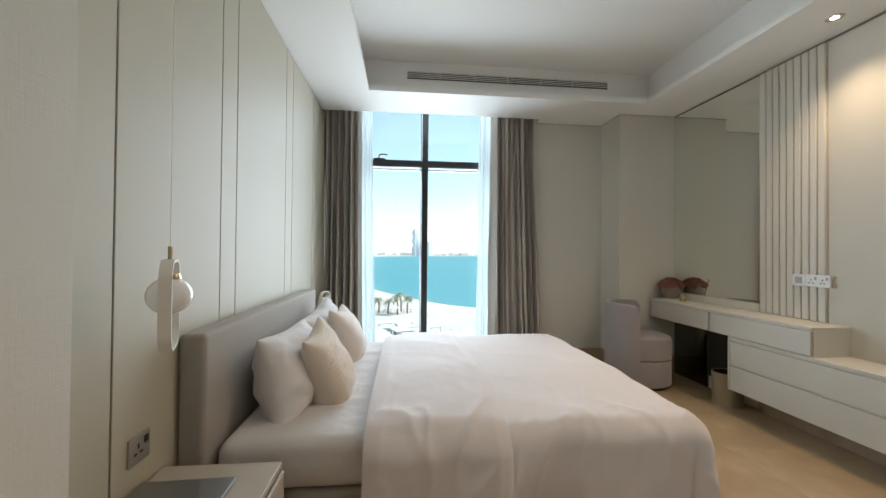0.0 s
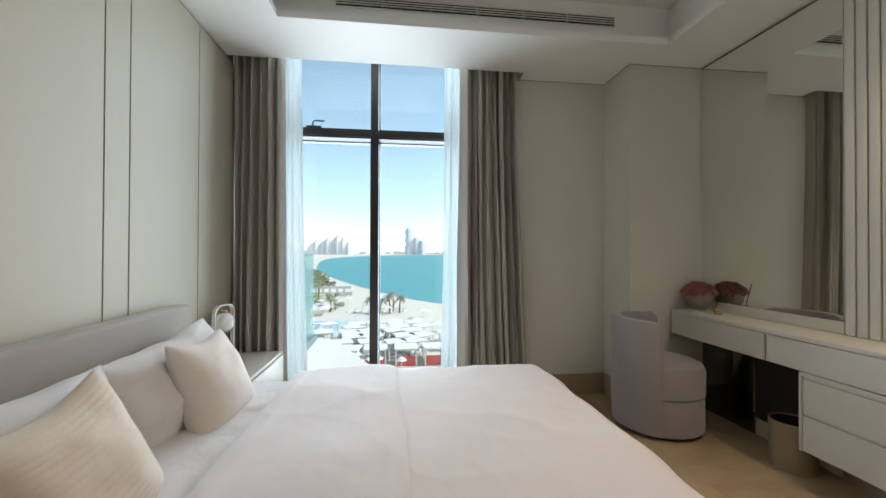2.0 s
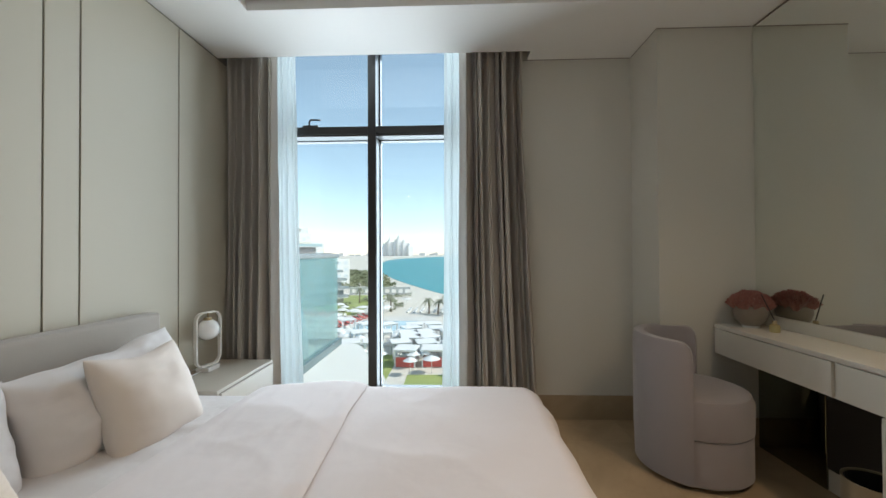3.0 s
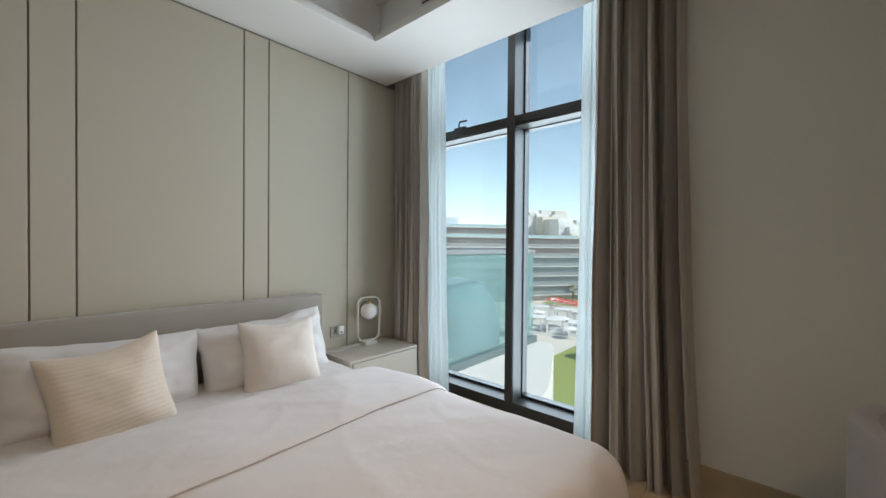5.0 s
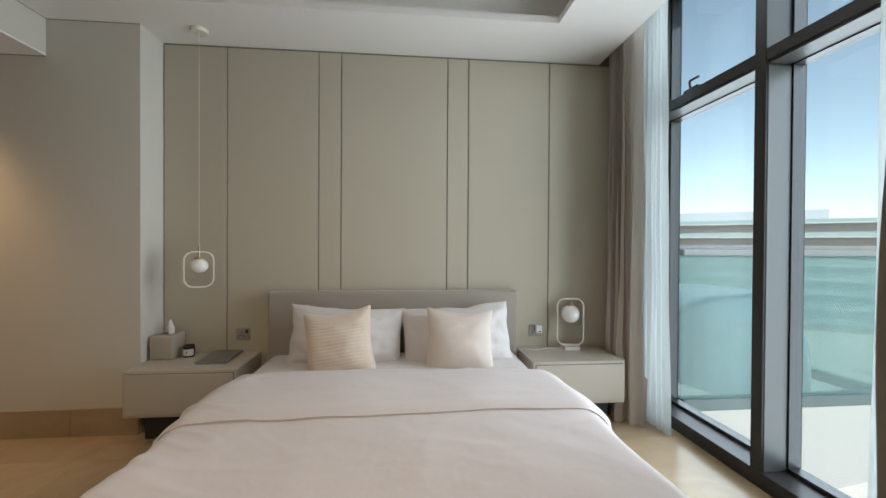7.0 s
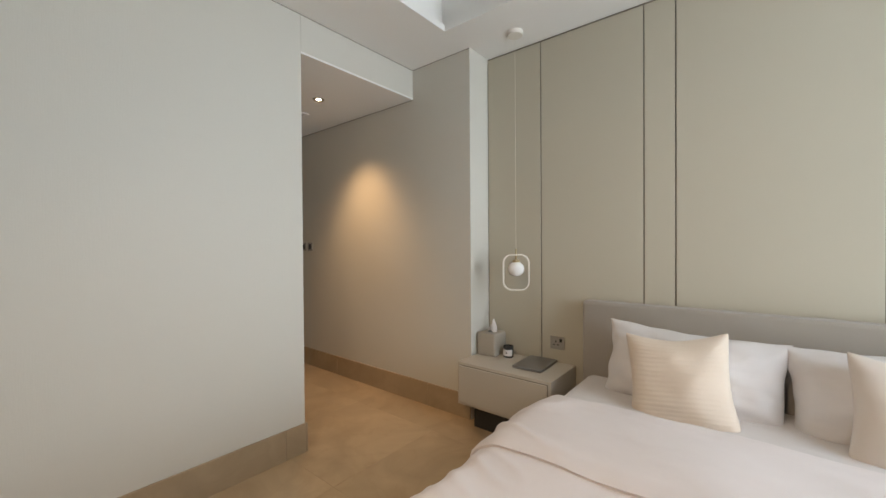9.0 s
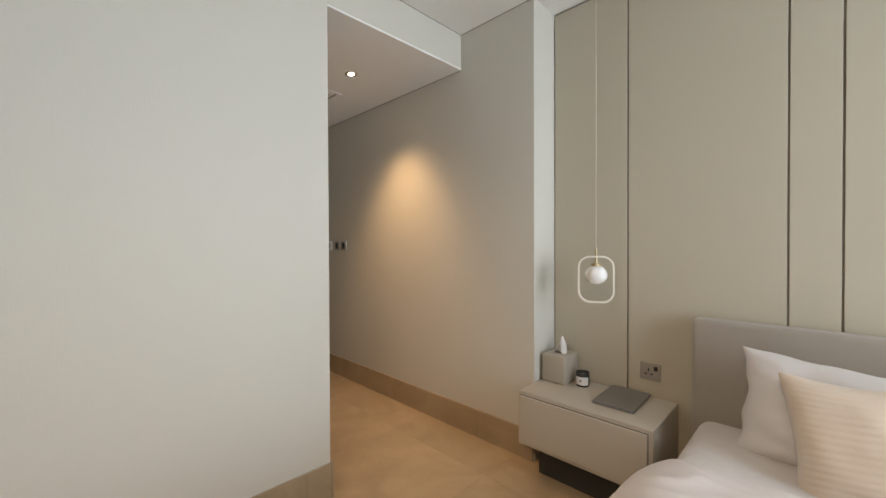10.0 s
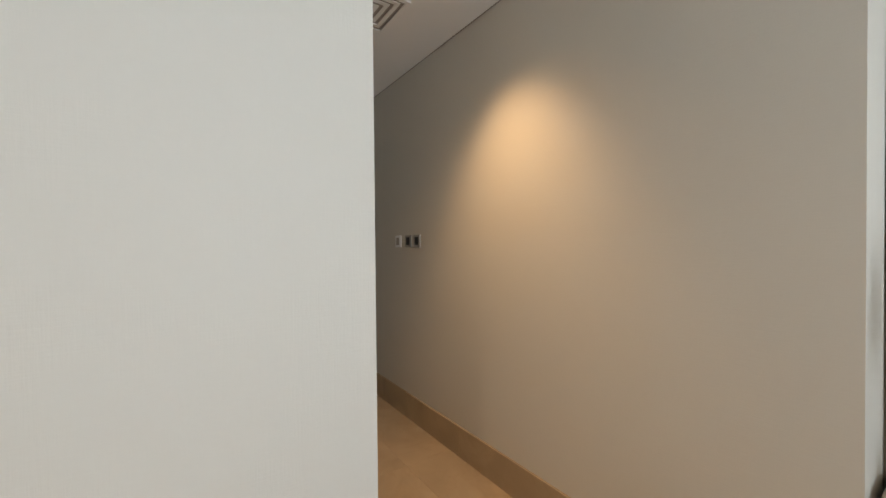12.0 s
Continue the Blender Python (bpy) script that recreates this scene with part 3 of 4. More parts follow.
pillow("cushion", pose(0.44, 2.945, 0.636, -22, 2, 88), 0.48, 0.45, 0.21, CREAM, "plain cream cushion leaning on a white pillow", "bed cushions", 8.0, sag=0.022, ears=0.14, soft=0.07, rumple=0.004)

# ---------- bedside ----------
def nightstand(y0, y1, depth, label):
    ob = thing("nightstand", (0.2, (y0 + y1) / 2, 0), label, "nightstand", "nightstands")
    part("carcass", box(0.004, y0, 0.18, depth, y1, 0.475, 0.004, 2), GREIGE, ob)
    # dark sheet painting the shaded gap round the drawer front
    part("shadow_gap", box(depth + 0.001, y0 + 0.018, 0.198, depth + 0.0025, y1 - 0.018, 0.457), SEAM, ob)
    part("drawer_front", box(depth + 0.003, y0 + 0.022, 0.202, depth + 0.014, y1 - 0.022, 0.453, 0.003, 2), GREIGE, ob)
    part("plinth", box(0.02, y0 + 0.07, -0.011, depth - 0.10, y1 - 0.07, 0.18), DARK, ob, "dark recessed plinth")
    return ob


nightstand(0.83, 1.515, 0.415, "greige lacquered nightstand beside the hall wall")
nightstand(3.455, 4.115, 0.415, "greige lacquered nightstand beside the curtain")

# ---------- desk ----------
DX = 3.44
desk = thing("dressing_table", (3.58, 3.05, 0.79), "pale lacquered wall-hung dressing table with two drawers", "dressing table")
part("top", box(DX, 2.24, 0.768, XE + 0.002, 3.852, 0.792, 0.003), LACQUER, desk)
part("body", box(DX + 0.016, 2.24, 0.602, XE + 0.002, 3.852, 0.7675), LACQUER, desk)
for y0, y1 in ((2.244, 3.060), (3.074, 3.849)):
    part("drawer_front", box(DX, y0 + 0.003, 0.607, DX + 0.0155, y1 - 0.003, 0.7635, 0.002), LACQUER, desk)
low = thing("drawer_unit", (3.58, 1.9, 0.38), "pale lacquered wall-hung drawer unit under the dressing table", "drawer unit")
part("body", box(DX + 0.016, 0.95, 0.18, XE + 0.002, 2.876, 0.580), LACQUER, low)
part("top", box(DX, 0.95, 0.5805, XE + 0.002, 2.876, 0.6012, 0.002), LACQUER, low)
part("end_panel", box(DX, 2.862, 0.18, DX + 0.0155, 2.876, 0.580), LACQUER, low)
for y0, y1 in ((0.955, 1.80), (1.808, 2.857)):
    for z0, z1 in ((0.184, 0.372), (0.386, 0.568)):
        part("drawer_front", box(DX, y0, z0, DX + 0.0155, y1, z1, 0.002), LACQUER, low)
mirror = tagged(part("mirror", box(XE - 0.010, 2.868, 0.862, XE + 0.003, 3.862, 2.712, 0.002, 1), MIRROR), "large frameless wall mirror above the dressing table", "mirror")
part("backboard", box(XE - 0.012, 2.868, 0.793, XE + 0.003, 3.862, 0.861, 0.001, 1), LACQUER, desk)
lower_mirror = tagged(part("mirror", box(XE - 0.010, 3.402, 0.004, XE + 0.003, 3.850, 0.600, 0.002, 1), DIMMED_MIRROR), "low mirror on the wall under the dressing table, tinted for a dim reflection", "mirror")
# added black panel: paints the dark reflection in the knee space
part("back_panel", box(XE - 0.010, 2.885, 0.12, XE + 0.003, 3.398, 0.600, 0.001, 1), DARK, desk, "black panel added for the dark reflection under the desk")
slats = thing("slat_panel", (XE, 2.6, 0.79), "pale fluted wall panel beside the mirror", "wall panel")
part("backing", box(XE - 0.004, 2.374, 0.793, XE + 0.003, 2.865, 2.712), LACQUER, slats)
for k in range(9):
    y = 2.377 + k * 0.0543
    part("slat", box(XE - 0.020, y, 0.793, XE - 0.0045, y + 0.047, 2.712, 0.006, 2), LACQUER, slats)

# ---------- curtains ----------
def curtain(name, x0, x1, y, z1, folds, amp, cloth, label, seed, flare=0.03, lean=0.0, thick=0.003, nu=320, fine=0.10):
    """A hanging cloth in uneven pleats: a front and a back face joined round the rim."""
    q = random.Random(int(seed * 10))
    widths = [q.uniform(0.35, 1.7) for _ in range(folds)]
    depths = [q.uniform(0.45, 1.35) for _ in range(folds)]
    total, edges = sum(widths), [0.0]
    for w in widths:
        edges.append(edges[-1] + w / total)

    def fn(u, v):
        z = 0.0006 + (1 - v) * (z1 - 0.0006)
        fall = v ** 1.6
        uu = min(0.9999, max(0.0, u + 0.02 * noise.noise(Vector((u * 3, v * 1.4, seed))) * math.sin(math.pi * u)))
        k = max(i for i in range(folds) if edges[i] <= uu)
        s = (uu - edges[k]) / (edges[k + 1] - edges[k])
        a = amp * depths[k] * (0.75 + 0.45 * fall + 0.35 * noise.noise(Vector((k * 1.7, v * 2.2, seed))))
        round_ = max(0.0, math.sin(math.pi * s)) ** 0.65
        x = x0 + (x1 - x0) * u + fall * flare * (2 * u - 1) + lean * fall + 0.30 * a * math.sin(2 * math.pi * s) + 0.010 * noise.noise(Vector((k * 2.3, v * 2.5, seed + 5)))
        dy = a * (0.9 - 1.8 * round_) + 0.10 * a * math.sin(4 * math.pi * s + v * 3) + fine * a * math.sin(6 * math.pi * s + 1.7 * k + 1.5 * v) + 0.010 * noise.noise(Vector((u * 11, v * 5, seed)))
        return Vector((x, y + dy, z))
    bm = bmesh.new()
    nv = 48
    front = [[bm.verts.new(fn(i / nu, j / nv)) for j in range(nv + 1)] for i in range(nu + 1)]
    back = [[bm.verts.new(p.co + Vector((0, thick, 0))) for p in row] for row in front]
    for i in range(nu):
        for j in range(nv):
            bm.faces.new((front[i][j], front[i + 1][j], front[i + 1][j + 1], front[i][j + 1]))
            bm.faces.new((back[i][j], back[i][j + 1], back[i + 1][j + 1], back[i + 1][j]))
    for g in (0, nu):
        for j in range(nv):
            bm.faces.new((front[g][j], front[g][j + 1], back[g][j + 1], back[g][j]))
    for g in (0, nv):
        for i in range(nu):
            bm.faces.new((front[i][g], back[i][g], back[i + 1][g], front[i + 1][g]))
    return tagged(part(name, bm, cloth, smooth=True), label, "curtain", "curtains")


curtain("curtain", 0.002, 0.392, 4.215, 2.98, 6, 0.072, DRAPE, "heavy grey-taupe curtain drawn aside by the panelled wall", 0.5, flare=0.012, lean=0.015)
curtain("curtain", 1.810, 2.285, 4.205, 2.98, 8, 0.066, DRAPE, "heavy grey-taupe curtain drawn aside by the painted wall", 2.2, flare=0.065, lean=0.050)
curtain("sheer_curtain", 0.19, 0.485, 4.345, 2.98, 7, 0.012, SHEER, "white sheer curtain drawn aside by the panelled wall", 1.1, flare=0.045, lean=0.03, thick=0.0015, nu=150, fine=0.0)
curtain("sheer_curtain", 1.69, 1.93, 4.335, 2.98, 5, 0.012, SHEER, "white sheer curtain drawn aside by the painted wall", 3.7, thick=0.0015, nu=90, fine=0.0)

# ---------- lamps ----------
def rounded_ring(w, h, r, n=8):
    """A rounded rectangle in the y-z plane, closed."""
    pts = []
    for cy, cz, a0 in ((w / 2 - r, h / 2 - r, 0), (-w / 2 + r, h / 2 - r, 90), (-w / 2 + r, -h / 2 + r, 180), (w / 2 - r, -h / 2 + r, 270)):
        for k in range(n + 1):
            a = radians(a0 + 90 * k / n)
            pts.append((0, cy + r * math.cos(a), cz + r * math.sin(a)))
    return pts


def ring_band(w, h, r, wide, thick):
    """A flat metal band bent into a rounded rectangle."""
    outer, inner = rounded_ring(w, h, r), rounded_ring(w - 2 * thick, h - 2 * thick, r - thick)
    bm = bmesh.new()
    loops = [[bm.verts.new((x + s, y, z)) for x, y, z in pts] for pts, s in ((outer, wide / 2), (outer, -wide / 2), (inner, -wide / 2), (inner, wide / 2))]
    n = len(outer)
    for a, b in zip(loops, loops[1:] + loops[:1]):
        for i in range(n):
            bm.faces.new((a[i], a[(i + 1) % n], b[(i + 1) % n], b[i]))
    return bm


def ball(r, seg=28):
    bm = bmesh.new()
    bmesh.ops.create_uvsphere(bm, u_segments=seg, v_segments=seg // 2, radius=r)
    return bm


PX, PY = 0.207, 1.178
pendant = thing("pendant_lamp", (PX, PY, ZC), "slim pendant lamp with an opal globe inside a cream rounded ring", "pendant lamp")
part("canopy", lathe([(0, ZC - 0.026), (0.05, ZC - 0.026), (0.055, ZC - 0.02), (0.055, ZC), (0, ZC)], 32, (PX, PY)), WHITE_METAL, pendant, smooth=True)
part("cord", tube([(PX, PY, ZC - 0.026), (PX, PY, 1.253)], 0.0011, 6), WHITE_METAL, pendant)
part("stem", tube([(PX, PY, 1.258), (PX, PY, 1.180)], 0.006, 12), BRASS, pendant, "brass stem", smooth=True)
part("ring", moved(ring_band(0.180, 0.248, 0.06, 0.030, 0.008), pose(PX, PY, 1.098, 0, 0, 23)), WHITE_METAL, pendant, smooth=True)
part("socket", lathe([(0, 1.184), (0.022, 1.184), (0.026, 1.176), (0.026, 1.168), (0, 1.168)], 20, (PX, PY)), BRASS, pendant, smooth=True)
globe = part("globe", moved(ball(0.056), Matrix.Translation((PX, PY, 1.122)) @ Matrix.Diagonal((1, 1, 0.92, 1))), OPAL, pendant, smooth=True)

LX, LY = 0.098, 3.855
table_lamp = thing("table_lamp", (LX, LY, 0.475), "cream ring table lamp with an opal globe on the nightstand", "table lamp")
part("base", box(LX - 0.045, LY - 0.06, 0.4755, LX + 0.045, LY + 0.06, 0.503, 0.004, 2), STONE_WHITE, table_lamp, "white stone base")
part("ring", moved(ring_band(0.205, 0.365, 0.06, 0.026, 0.009), pose(LX, LY, 0.686, 0, 0, -12)), WHITE_METAL, table_lamp, smooth=True)
part("stem", tube([(LX, LY, 0.860), (LX, LY, 0.815)], 0.005, 12), BRASS, table_lamp)
part("socket", lathe([(0, 0.828), (0.022, 0.828), (0.028, 0.816), (0.028, 0.808), (0, 0.808)], 20, (LX, LY)), BRASS, table_lamp, smooth=True)
globe = part("globe", moved(ball(0.070), Matrix.Translation((LX, LY, 0.748))), OPAL, table_lamp, smooth=True)
part("cable", tube([(LX - 0.01, LY - 0.06, 0.481), (0.085, 3.74, 0.480), (0.09, 3.65, 0.480), (0.13, 3.57, 0.480), (0.11, 3.50, 0.480), (0.07, 3.46, 0.481), (0.05, 3.443, 0.44)], 0.003, 6), WHITE_PLASTIC, table_lamp, smooth=True)


def socket_outlet(m, label):
    """A single plate with a switch and three pin holes; it faces its local +x."""
    ob = thing("wall_socket", m.translation, label, "wall socket")
    face = part("plate", moved(box(0, -0.050, -0.045, 0.008, 0.050, 0.045, 0.003, 2), m), GREY_METAL, ob)
    def p(name, bm, mat, lab=""):
        part(name, moved(bm, m), mat, face, lab)
    p("switch", box(0.008, 0.018, 0.008, 0.0115, 0.036, 0.032, 0.001, 1), BLACK)
    for y, z, w, h in ((-0.008, 0.010, 0.006, 0.016), (-0.022, -0.012, 0.013, 0.006), (0.006, -0.012, 0.013, 0.006)):
        p("pin_hole", box(0.008, y - w / 2, z - h / 2, 0.009, y + w / 2, z + h / 2), BLACK)
    return ob


socket_outlet(pose(0.0, 1.384, 0.606), "brushed metal wall socket above the nightstand")
socket_outlet(pose(0.0, 3.606, 0.602), "brushed metal wall socket beside the bed")
plug = thing("charger", (0.03, 3.62, 0.61), "white plug-in charger in the wall socket", "charger")
housing = part("housing", box(0.012, 3.602, 0.588, 0.052, 3.648, 0.648, 0.005, 2), WHITE_PLASTIC, plug)
part("port", box(0.0522, 3.615, 0.598, 0.0528, 3.635, 0.606), BLACK, housing)

# double socket with a data plate on the fluted panel
plate = thing("wall_plate", (XE - 0.025, 2.47, 1.07), "white double socket and data plate on the fluted panel", "wall socket")
PF = XE - 0.0202
double = part("plate", box(PF - 0.010, 2.338, 1.034, PF, 2.492, 1.118, 0.003, 2), WHITE_PLASTIC, plate)
single = part("plate", box(PF - 0.010, 2.496, 1.034, PF, 2.590, 1.118, 0.003, 2), WHITE_PLASTIC, plate)
part("data_port", box(PF - 0.0125, 2.520, 1.052, PF - 0.010, 2.566, 1.098, 0.002, 1), GREY_METAL, single)
for y in (2.378, 2.452):
    part("switch", box(PF - 0.0135, y - 0.030, 1.082, PF - 0.010, y - 0.016, 1.104, 0.001, 1), GREY_METAL, double)
    for dy, z, w, h in ((0.006, 1.082, 0.006, 0.014), (-0.006, 1.060, 0.012, 0.006), (0.018, 1.060, 0.012, 0.006)):
        part("pin_hole", box(PF - 0.0108, y + dy - w / 2, z - h / 2, PF - 0.010, y + dy + w / 2, z + h / 2), BLACK, double)

# hall switches
for y in (-1.282, -1.404, -1.556):
    sw = thing("light_switch", (XH0, y, 1.28), "dark metal light switch on the hall wall" if y > -1.5 else "white thermostat on the hall wall", "light switch", "hall switches")
    face = part("plate", box(XH0 + 0.0002, y - 0.044, 1.236, XH0 + 0.009, y + 0.044, 1.324, 0.003, 2), GREY_METAL if y > -1.5 else WHITE_PLASTIC, sw)
    part("rocker", box(XH0 + 0.009, y - 0.022, 1.252, XH0 + 0.012, y + 0.022, 1.308, 0.002, 1), BLACK if y > -1.5 else GREY_METAL, face)

# ---------- ceiling fittings ----------
SPOT_GLOW = glow("spot_glow", (1.0, 0.80, 0.55), 14.0)
REFLECTOR = material("reflector", (0.75, 0.72, 0.66), 0.25, 0.9)


def downlight(x, y, z):
    ob = thing("downlight", (x, y, z), "small round recessed ceiling downlight, lit warm", "downlight", "downlights")
    bezel = part("bezel", lathe([(0.022, z - 0.001), (0.030, z - 0.003), (0.044, z - 0.003), (0.046, z - 0.0002), (0.022, z - 0.0002), (0.022, z - 0.001)], 28, (x, y)), REFLECTOR, ob, smooth=True)
    part("bulb", lathe([(0, z - 0.0025), (0.016, z - 0.0025), (0.021, z - 0.0005)], 24, (x, y)), SPOT_GLOW, bezel, "glowing lamp")
    return ob


downlight(3.50, 2.15, ZC)
downlight(0.742, -0.335, ZH)

# linear air grille in the raised ceiling's face
GY = TRAY[3] + 0.12
vent = thing("air_vent", (1.87, GY, 2.94), "long white linear air vent with dark slots", "air vent")
part("frame", box(0.858, GY - 0.006, 2.896, 2.878, GY - 0.0005, 2.984), CEILING, vent)
# thin black sheet painting the shade inside the slots
part("void", box(0.868, GY - 0.0068, 2.904, 2.868, GY - 0.0062, 2.976), DARK, vent)
for k in range(4):
    part("slat", box(0.868, GY - 0.016, 2.9165 + k * 0.0165, 2.868, GY - 0.0069, 2.9205 + k * 0.0165), CEILING, vent)
for k in range(5):
    part("divider", box(1.18 + k * 0.33, GY - 0.0165, 2.904, 1.184 + k * 0.33, GY - 0.0069, 2.976), CEILING, vent)

# square air diffuser in the hall ceiling
diff = thing("ceiling_diffuser", (0.78, -0.86, ZH), "white square ceiling air diffuser with stepped blades", "ceiling vent")
for k in range(4):
    a, b = 0.17 - k * 0.04, 0.17 - k * 0.04 - 0.022
    bm = bmesh.new()
    for x0, y0, x1, y1 in ((-a, -a, a, -b), (-a, b, a, a), (-a, -b, -b, b), (b, -b, a, b)):
        box(0.78 + x0, -0.86 + y0, ZH - 0.012 + 0.002 * k, 0.78 + x1, -0.86 + y1, ZH - 0.006 + 0.002 * k, bm=bm)
    part("blade", bm, CEILING, diff)
part("void", box(0.62, -1.02, ZH - 0.004, 0.94, -0.70, ZH - 0.001), GREY_METAL, diff)

# ---------- on the nightstand ----------
TAUPE = material("taupe_leather", (0.40, 0.36, 0.30), 0.5, grain=0.08, scale=300, bump=0.05)
box_cover = thing("tissue_box", (0.10, 0.915, 0.475), "greige square tissue box cover with a tissue pulled out", "tissue box")
TX0, TX1, TY0, TY1 = 0.02, 0.185, 0.842, 0.992
part("cover", box(TX0, TY0, 0.4755, TX1, TY1, 0.640, 0.012, 3), TAUPE, box_cover, smooth=True)
part("slot", lathe([(0, 0.6405), (0.032, 0.6405), (0.032, 0.6412), (0, 0.6412)], 20, ((TX0 + TX1) / 2, (TY0 + TY1) / 2)), BLACK, box_cover)


def tissue_point(u, v):
    w = 0.040 * (1 - v) ** 0.7 + 0.004
    a = (u - 0.5) * 2
    return Vector(((TX0 + TX1) / 2 + 0.02 * math.sin(3 * a + v * 2) * (1 - 0.5 * v) - 0.01 * v, (TY0 + TY1) / 2 + a * w + 0.012 * v, 0.6405 + 0.095 * v * (1 - 0.25 * a * a) + 0.004 * math.sin(a * 7 + v * 5)))


part("tissue", thicken(sheet(16, 12, tissue_point), 0.0015), PILLOW_CLOTH, box_cover, "white paper tissue", smooth=True)

CX, CY = 0.105, 1.058
candle = thing("candle", (CX, CY, 0.475), "scented candle in a dark glass jar with a white label", "candle")
SMOKE = material("smoked_glass", (0.03, 0.03, 0.03), 0.08, coat=0.4)
jar = part("jar", lathe([(0, 0.4755), (0.034, 0.4755), (0.037, 0.480), (0.037, 0.555), (0.033, 0.556), (0.033, 0.535), (0, 0.535)], 28, (CX, CY)), SMOKE, candle, smooth=True)
part("wax", lathe([(0, 0.5355), (0.0325, 0.5355), (0.0325, 0.537), (0, 0.537)], 24, (CX, CY)), PILLOW_CLOTH, jar)
bm = bmesh.new()
for k in range(15):
    a = radians(-75 + k * 10)
    p = [(CX + r * math.cos(a), CY + r * math.sin(a)) for r in (0.0372, 0.0379)]
    q = [(CX + r * math.cos(a + radians(10)), CY + r * math.sin(a + radians(10))) for r in (0.0372, 0.0379)]
    extruded([p[0], p[1], q[1], q[0]], 0.488, 0.533, bm)
part("label", bm, PILLOW_CLOTH, jar, "white paper label")
part("emblem", moved(box(0, -0.004, -0.006, 0.001, 0.004, 0.006), pose(CX + 0.0378, CY + 0.004, 0.511)), BLACK, jar)

LAPTOP_GREY = material("laptop_metal", (0.34, 0.34, 0.34), 0.38, 0.85, grain=0.05, scale=400)
laptop = thing("laptop", (0.16, 1.30, 0.475), "closed grey metal laptop on the nightstand", "laptop")
lm = pose(0.160, 1.295, 0.4755, 0, 0, 2)
part("body", moved(box(-0.145, -0.10, 0.001, 0.145, 0.10, 0.009, 0.003, 2), lm), LAPTOP_GREY, laptop)
part("lid", moved(box(-0.145, -0.10, 0.0105, 0.145, 0.10, 0.017, 0.003, 2), lm), LAPTOP_GREY, laptop)
part("gap", moved(box(-0.14, -0.095, 0.0, 0.14, 0.095, 0.011), lm), BLACK, laptop)

# ---------- tub chair ----------
def tub_chair(cx, cy, face):
    ob = thing("tub_chair", (cx, cy, 0), "mauve-grey upholstered round tub chair at the dressing table", "chair")
    m = pose(cx, cy, 0, 0, 0, face)
    R = 0.288
    part("plinth", moved(lathe([(0, -0.011), (R - 0.05, -0.011), (R - 0.05, 0.022), (0, 0.022)], 32), m), DARK, ob, "dark recessed plinth")
    part("drum", moved(lathe([(0, 0.0225), (R - 0.012, 0.0225), (R, 0.035), (R, 0.255), (R - 0.006, 0.264), (0, 0.264)], 48), m), CHAIR_CLOTH, ob, smooth=True)
    part("seat", moved(lathe([(0, 0.2645), (R - 0.008, 0.2645), (R + 0.004, 0.276), (R + 0.006, 0.43), (R - 0.010, 0.468), (R - 0.05, 0.482), (R - 0.12, 0.487), (0, 0.49)], 48), m), CHAIR_CLOTH, ob, smooth=True)
    # wrap-around back, highest in the middle, sloping into the arms
    half = 94
    def rim(a):
        k = abs(a / half)
        end = min(1.0, max(0.0, (k - 0.88) / 0.12))
        return 0.79 - 0.015 * k * k - 0.075 * (1 - math.sqrt(1 - end * end))
    bm = bmesh.new()
    n = 150
    rings = []
    for i in range(n + 1):
        a = -half + 2 * half * i / n
        t = radians(180 + a)
        top = rim(a)
        thick = 0.072
        ring = []
        pts = [(R + 0.012, 0.03), (R + 0.018, 0.25), (R + 0.020, top - 0.03), (R + 0.008, top - 0.006), (R - 0.016, top), (R - 0.044, top - 0.008),
               (R + 0.02 - thick, top - 0.035), (R + 0.02 - thick, 0.46), (R + 0.0085, 0.44), (R + 0.0075, 0.03)]
        for r, z in pts:
            ring.append(bm.verts.new((r * math.cos(t), r * math.sin(t), z)))
        rings.append(ring)
    for p, q in zip(rings, rings[1:]):
        for k in range(len(p)):
            j = (k + 1) % len(p)
            bm.faces.new((p[k], p[j], q[j], q[k]))
    bm.faces.new(rings[0])
    bm.faces.new(rings[-1])
    part("backrest", moved(bm, m), CHAIR_CLOTH, ob, smooth=True)
    return ob


tub_chair(3.155, 3.62, -33)

# waste bin under the desk
BIN = material("bin_metal", (0.38, 0.32, 0.22), 0.4, 0.5, grain=0.1)
bx, by = 3.57, 3.02
bin_ = thing("waste_bin", (bx, by, 0), "round brass-toned waste bin under the dressing table", "waste bin")
part("shell", lathe([(0, -0.011), (0.098, -0.011), (0.108, -0.005), (0.112, 0.27), (0.108, 0.272), (0.104, 0.268), (0.100, 0.0), (0, 0.0)], 40, (bx, by)), BIN, bin_, smooth=True)
part("liner", lathe([(0.1035, 0.262), (0.099, 0.10), (0, 0.09)], 32, (bx, by)), BLACK, bin_)

# ---------- on the dressing table ----------
fx, fy, fz = 3.585, 3.735, 0.7925
CERAMIC = material("bowl_ceramic", (0.25, 0.21, 0.17), 0.4, grain=0.4, scale=60, bump=0.2)
PETAL = material("petal", (0.48, 0.20, 0.15), 0.8, grain=0.5, scale=30, blotch=0.5, blotch_scale=20, second=(0.20, 0.06, 0.06), sheen=0.3)
bowl = thing("flower_bowl", (fx, fy, fz), "round stoneware bowl of dusty pink flowers", "flower bowl")
part("foot", lathe([(0, fz), (0.045, fz), (0.048, fz + 0.012), (0, fz + 0.012)], 28, (fx, fy)), STONE_WHITE, bowl)
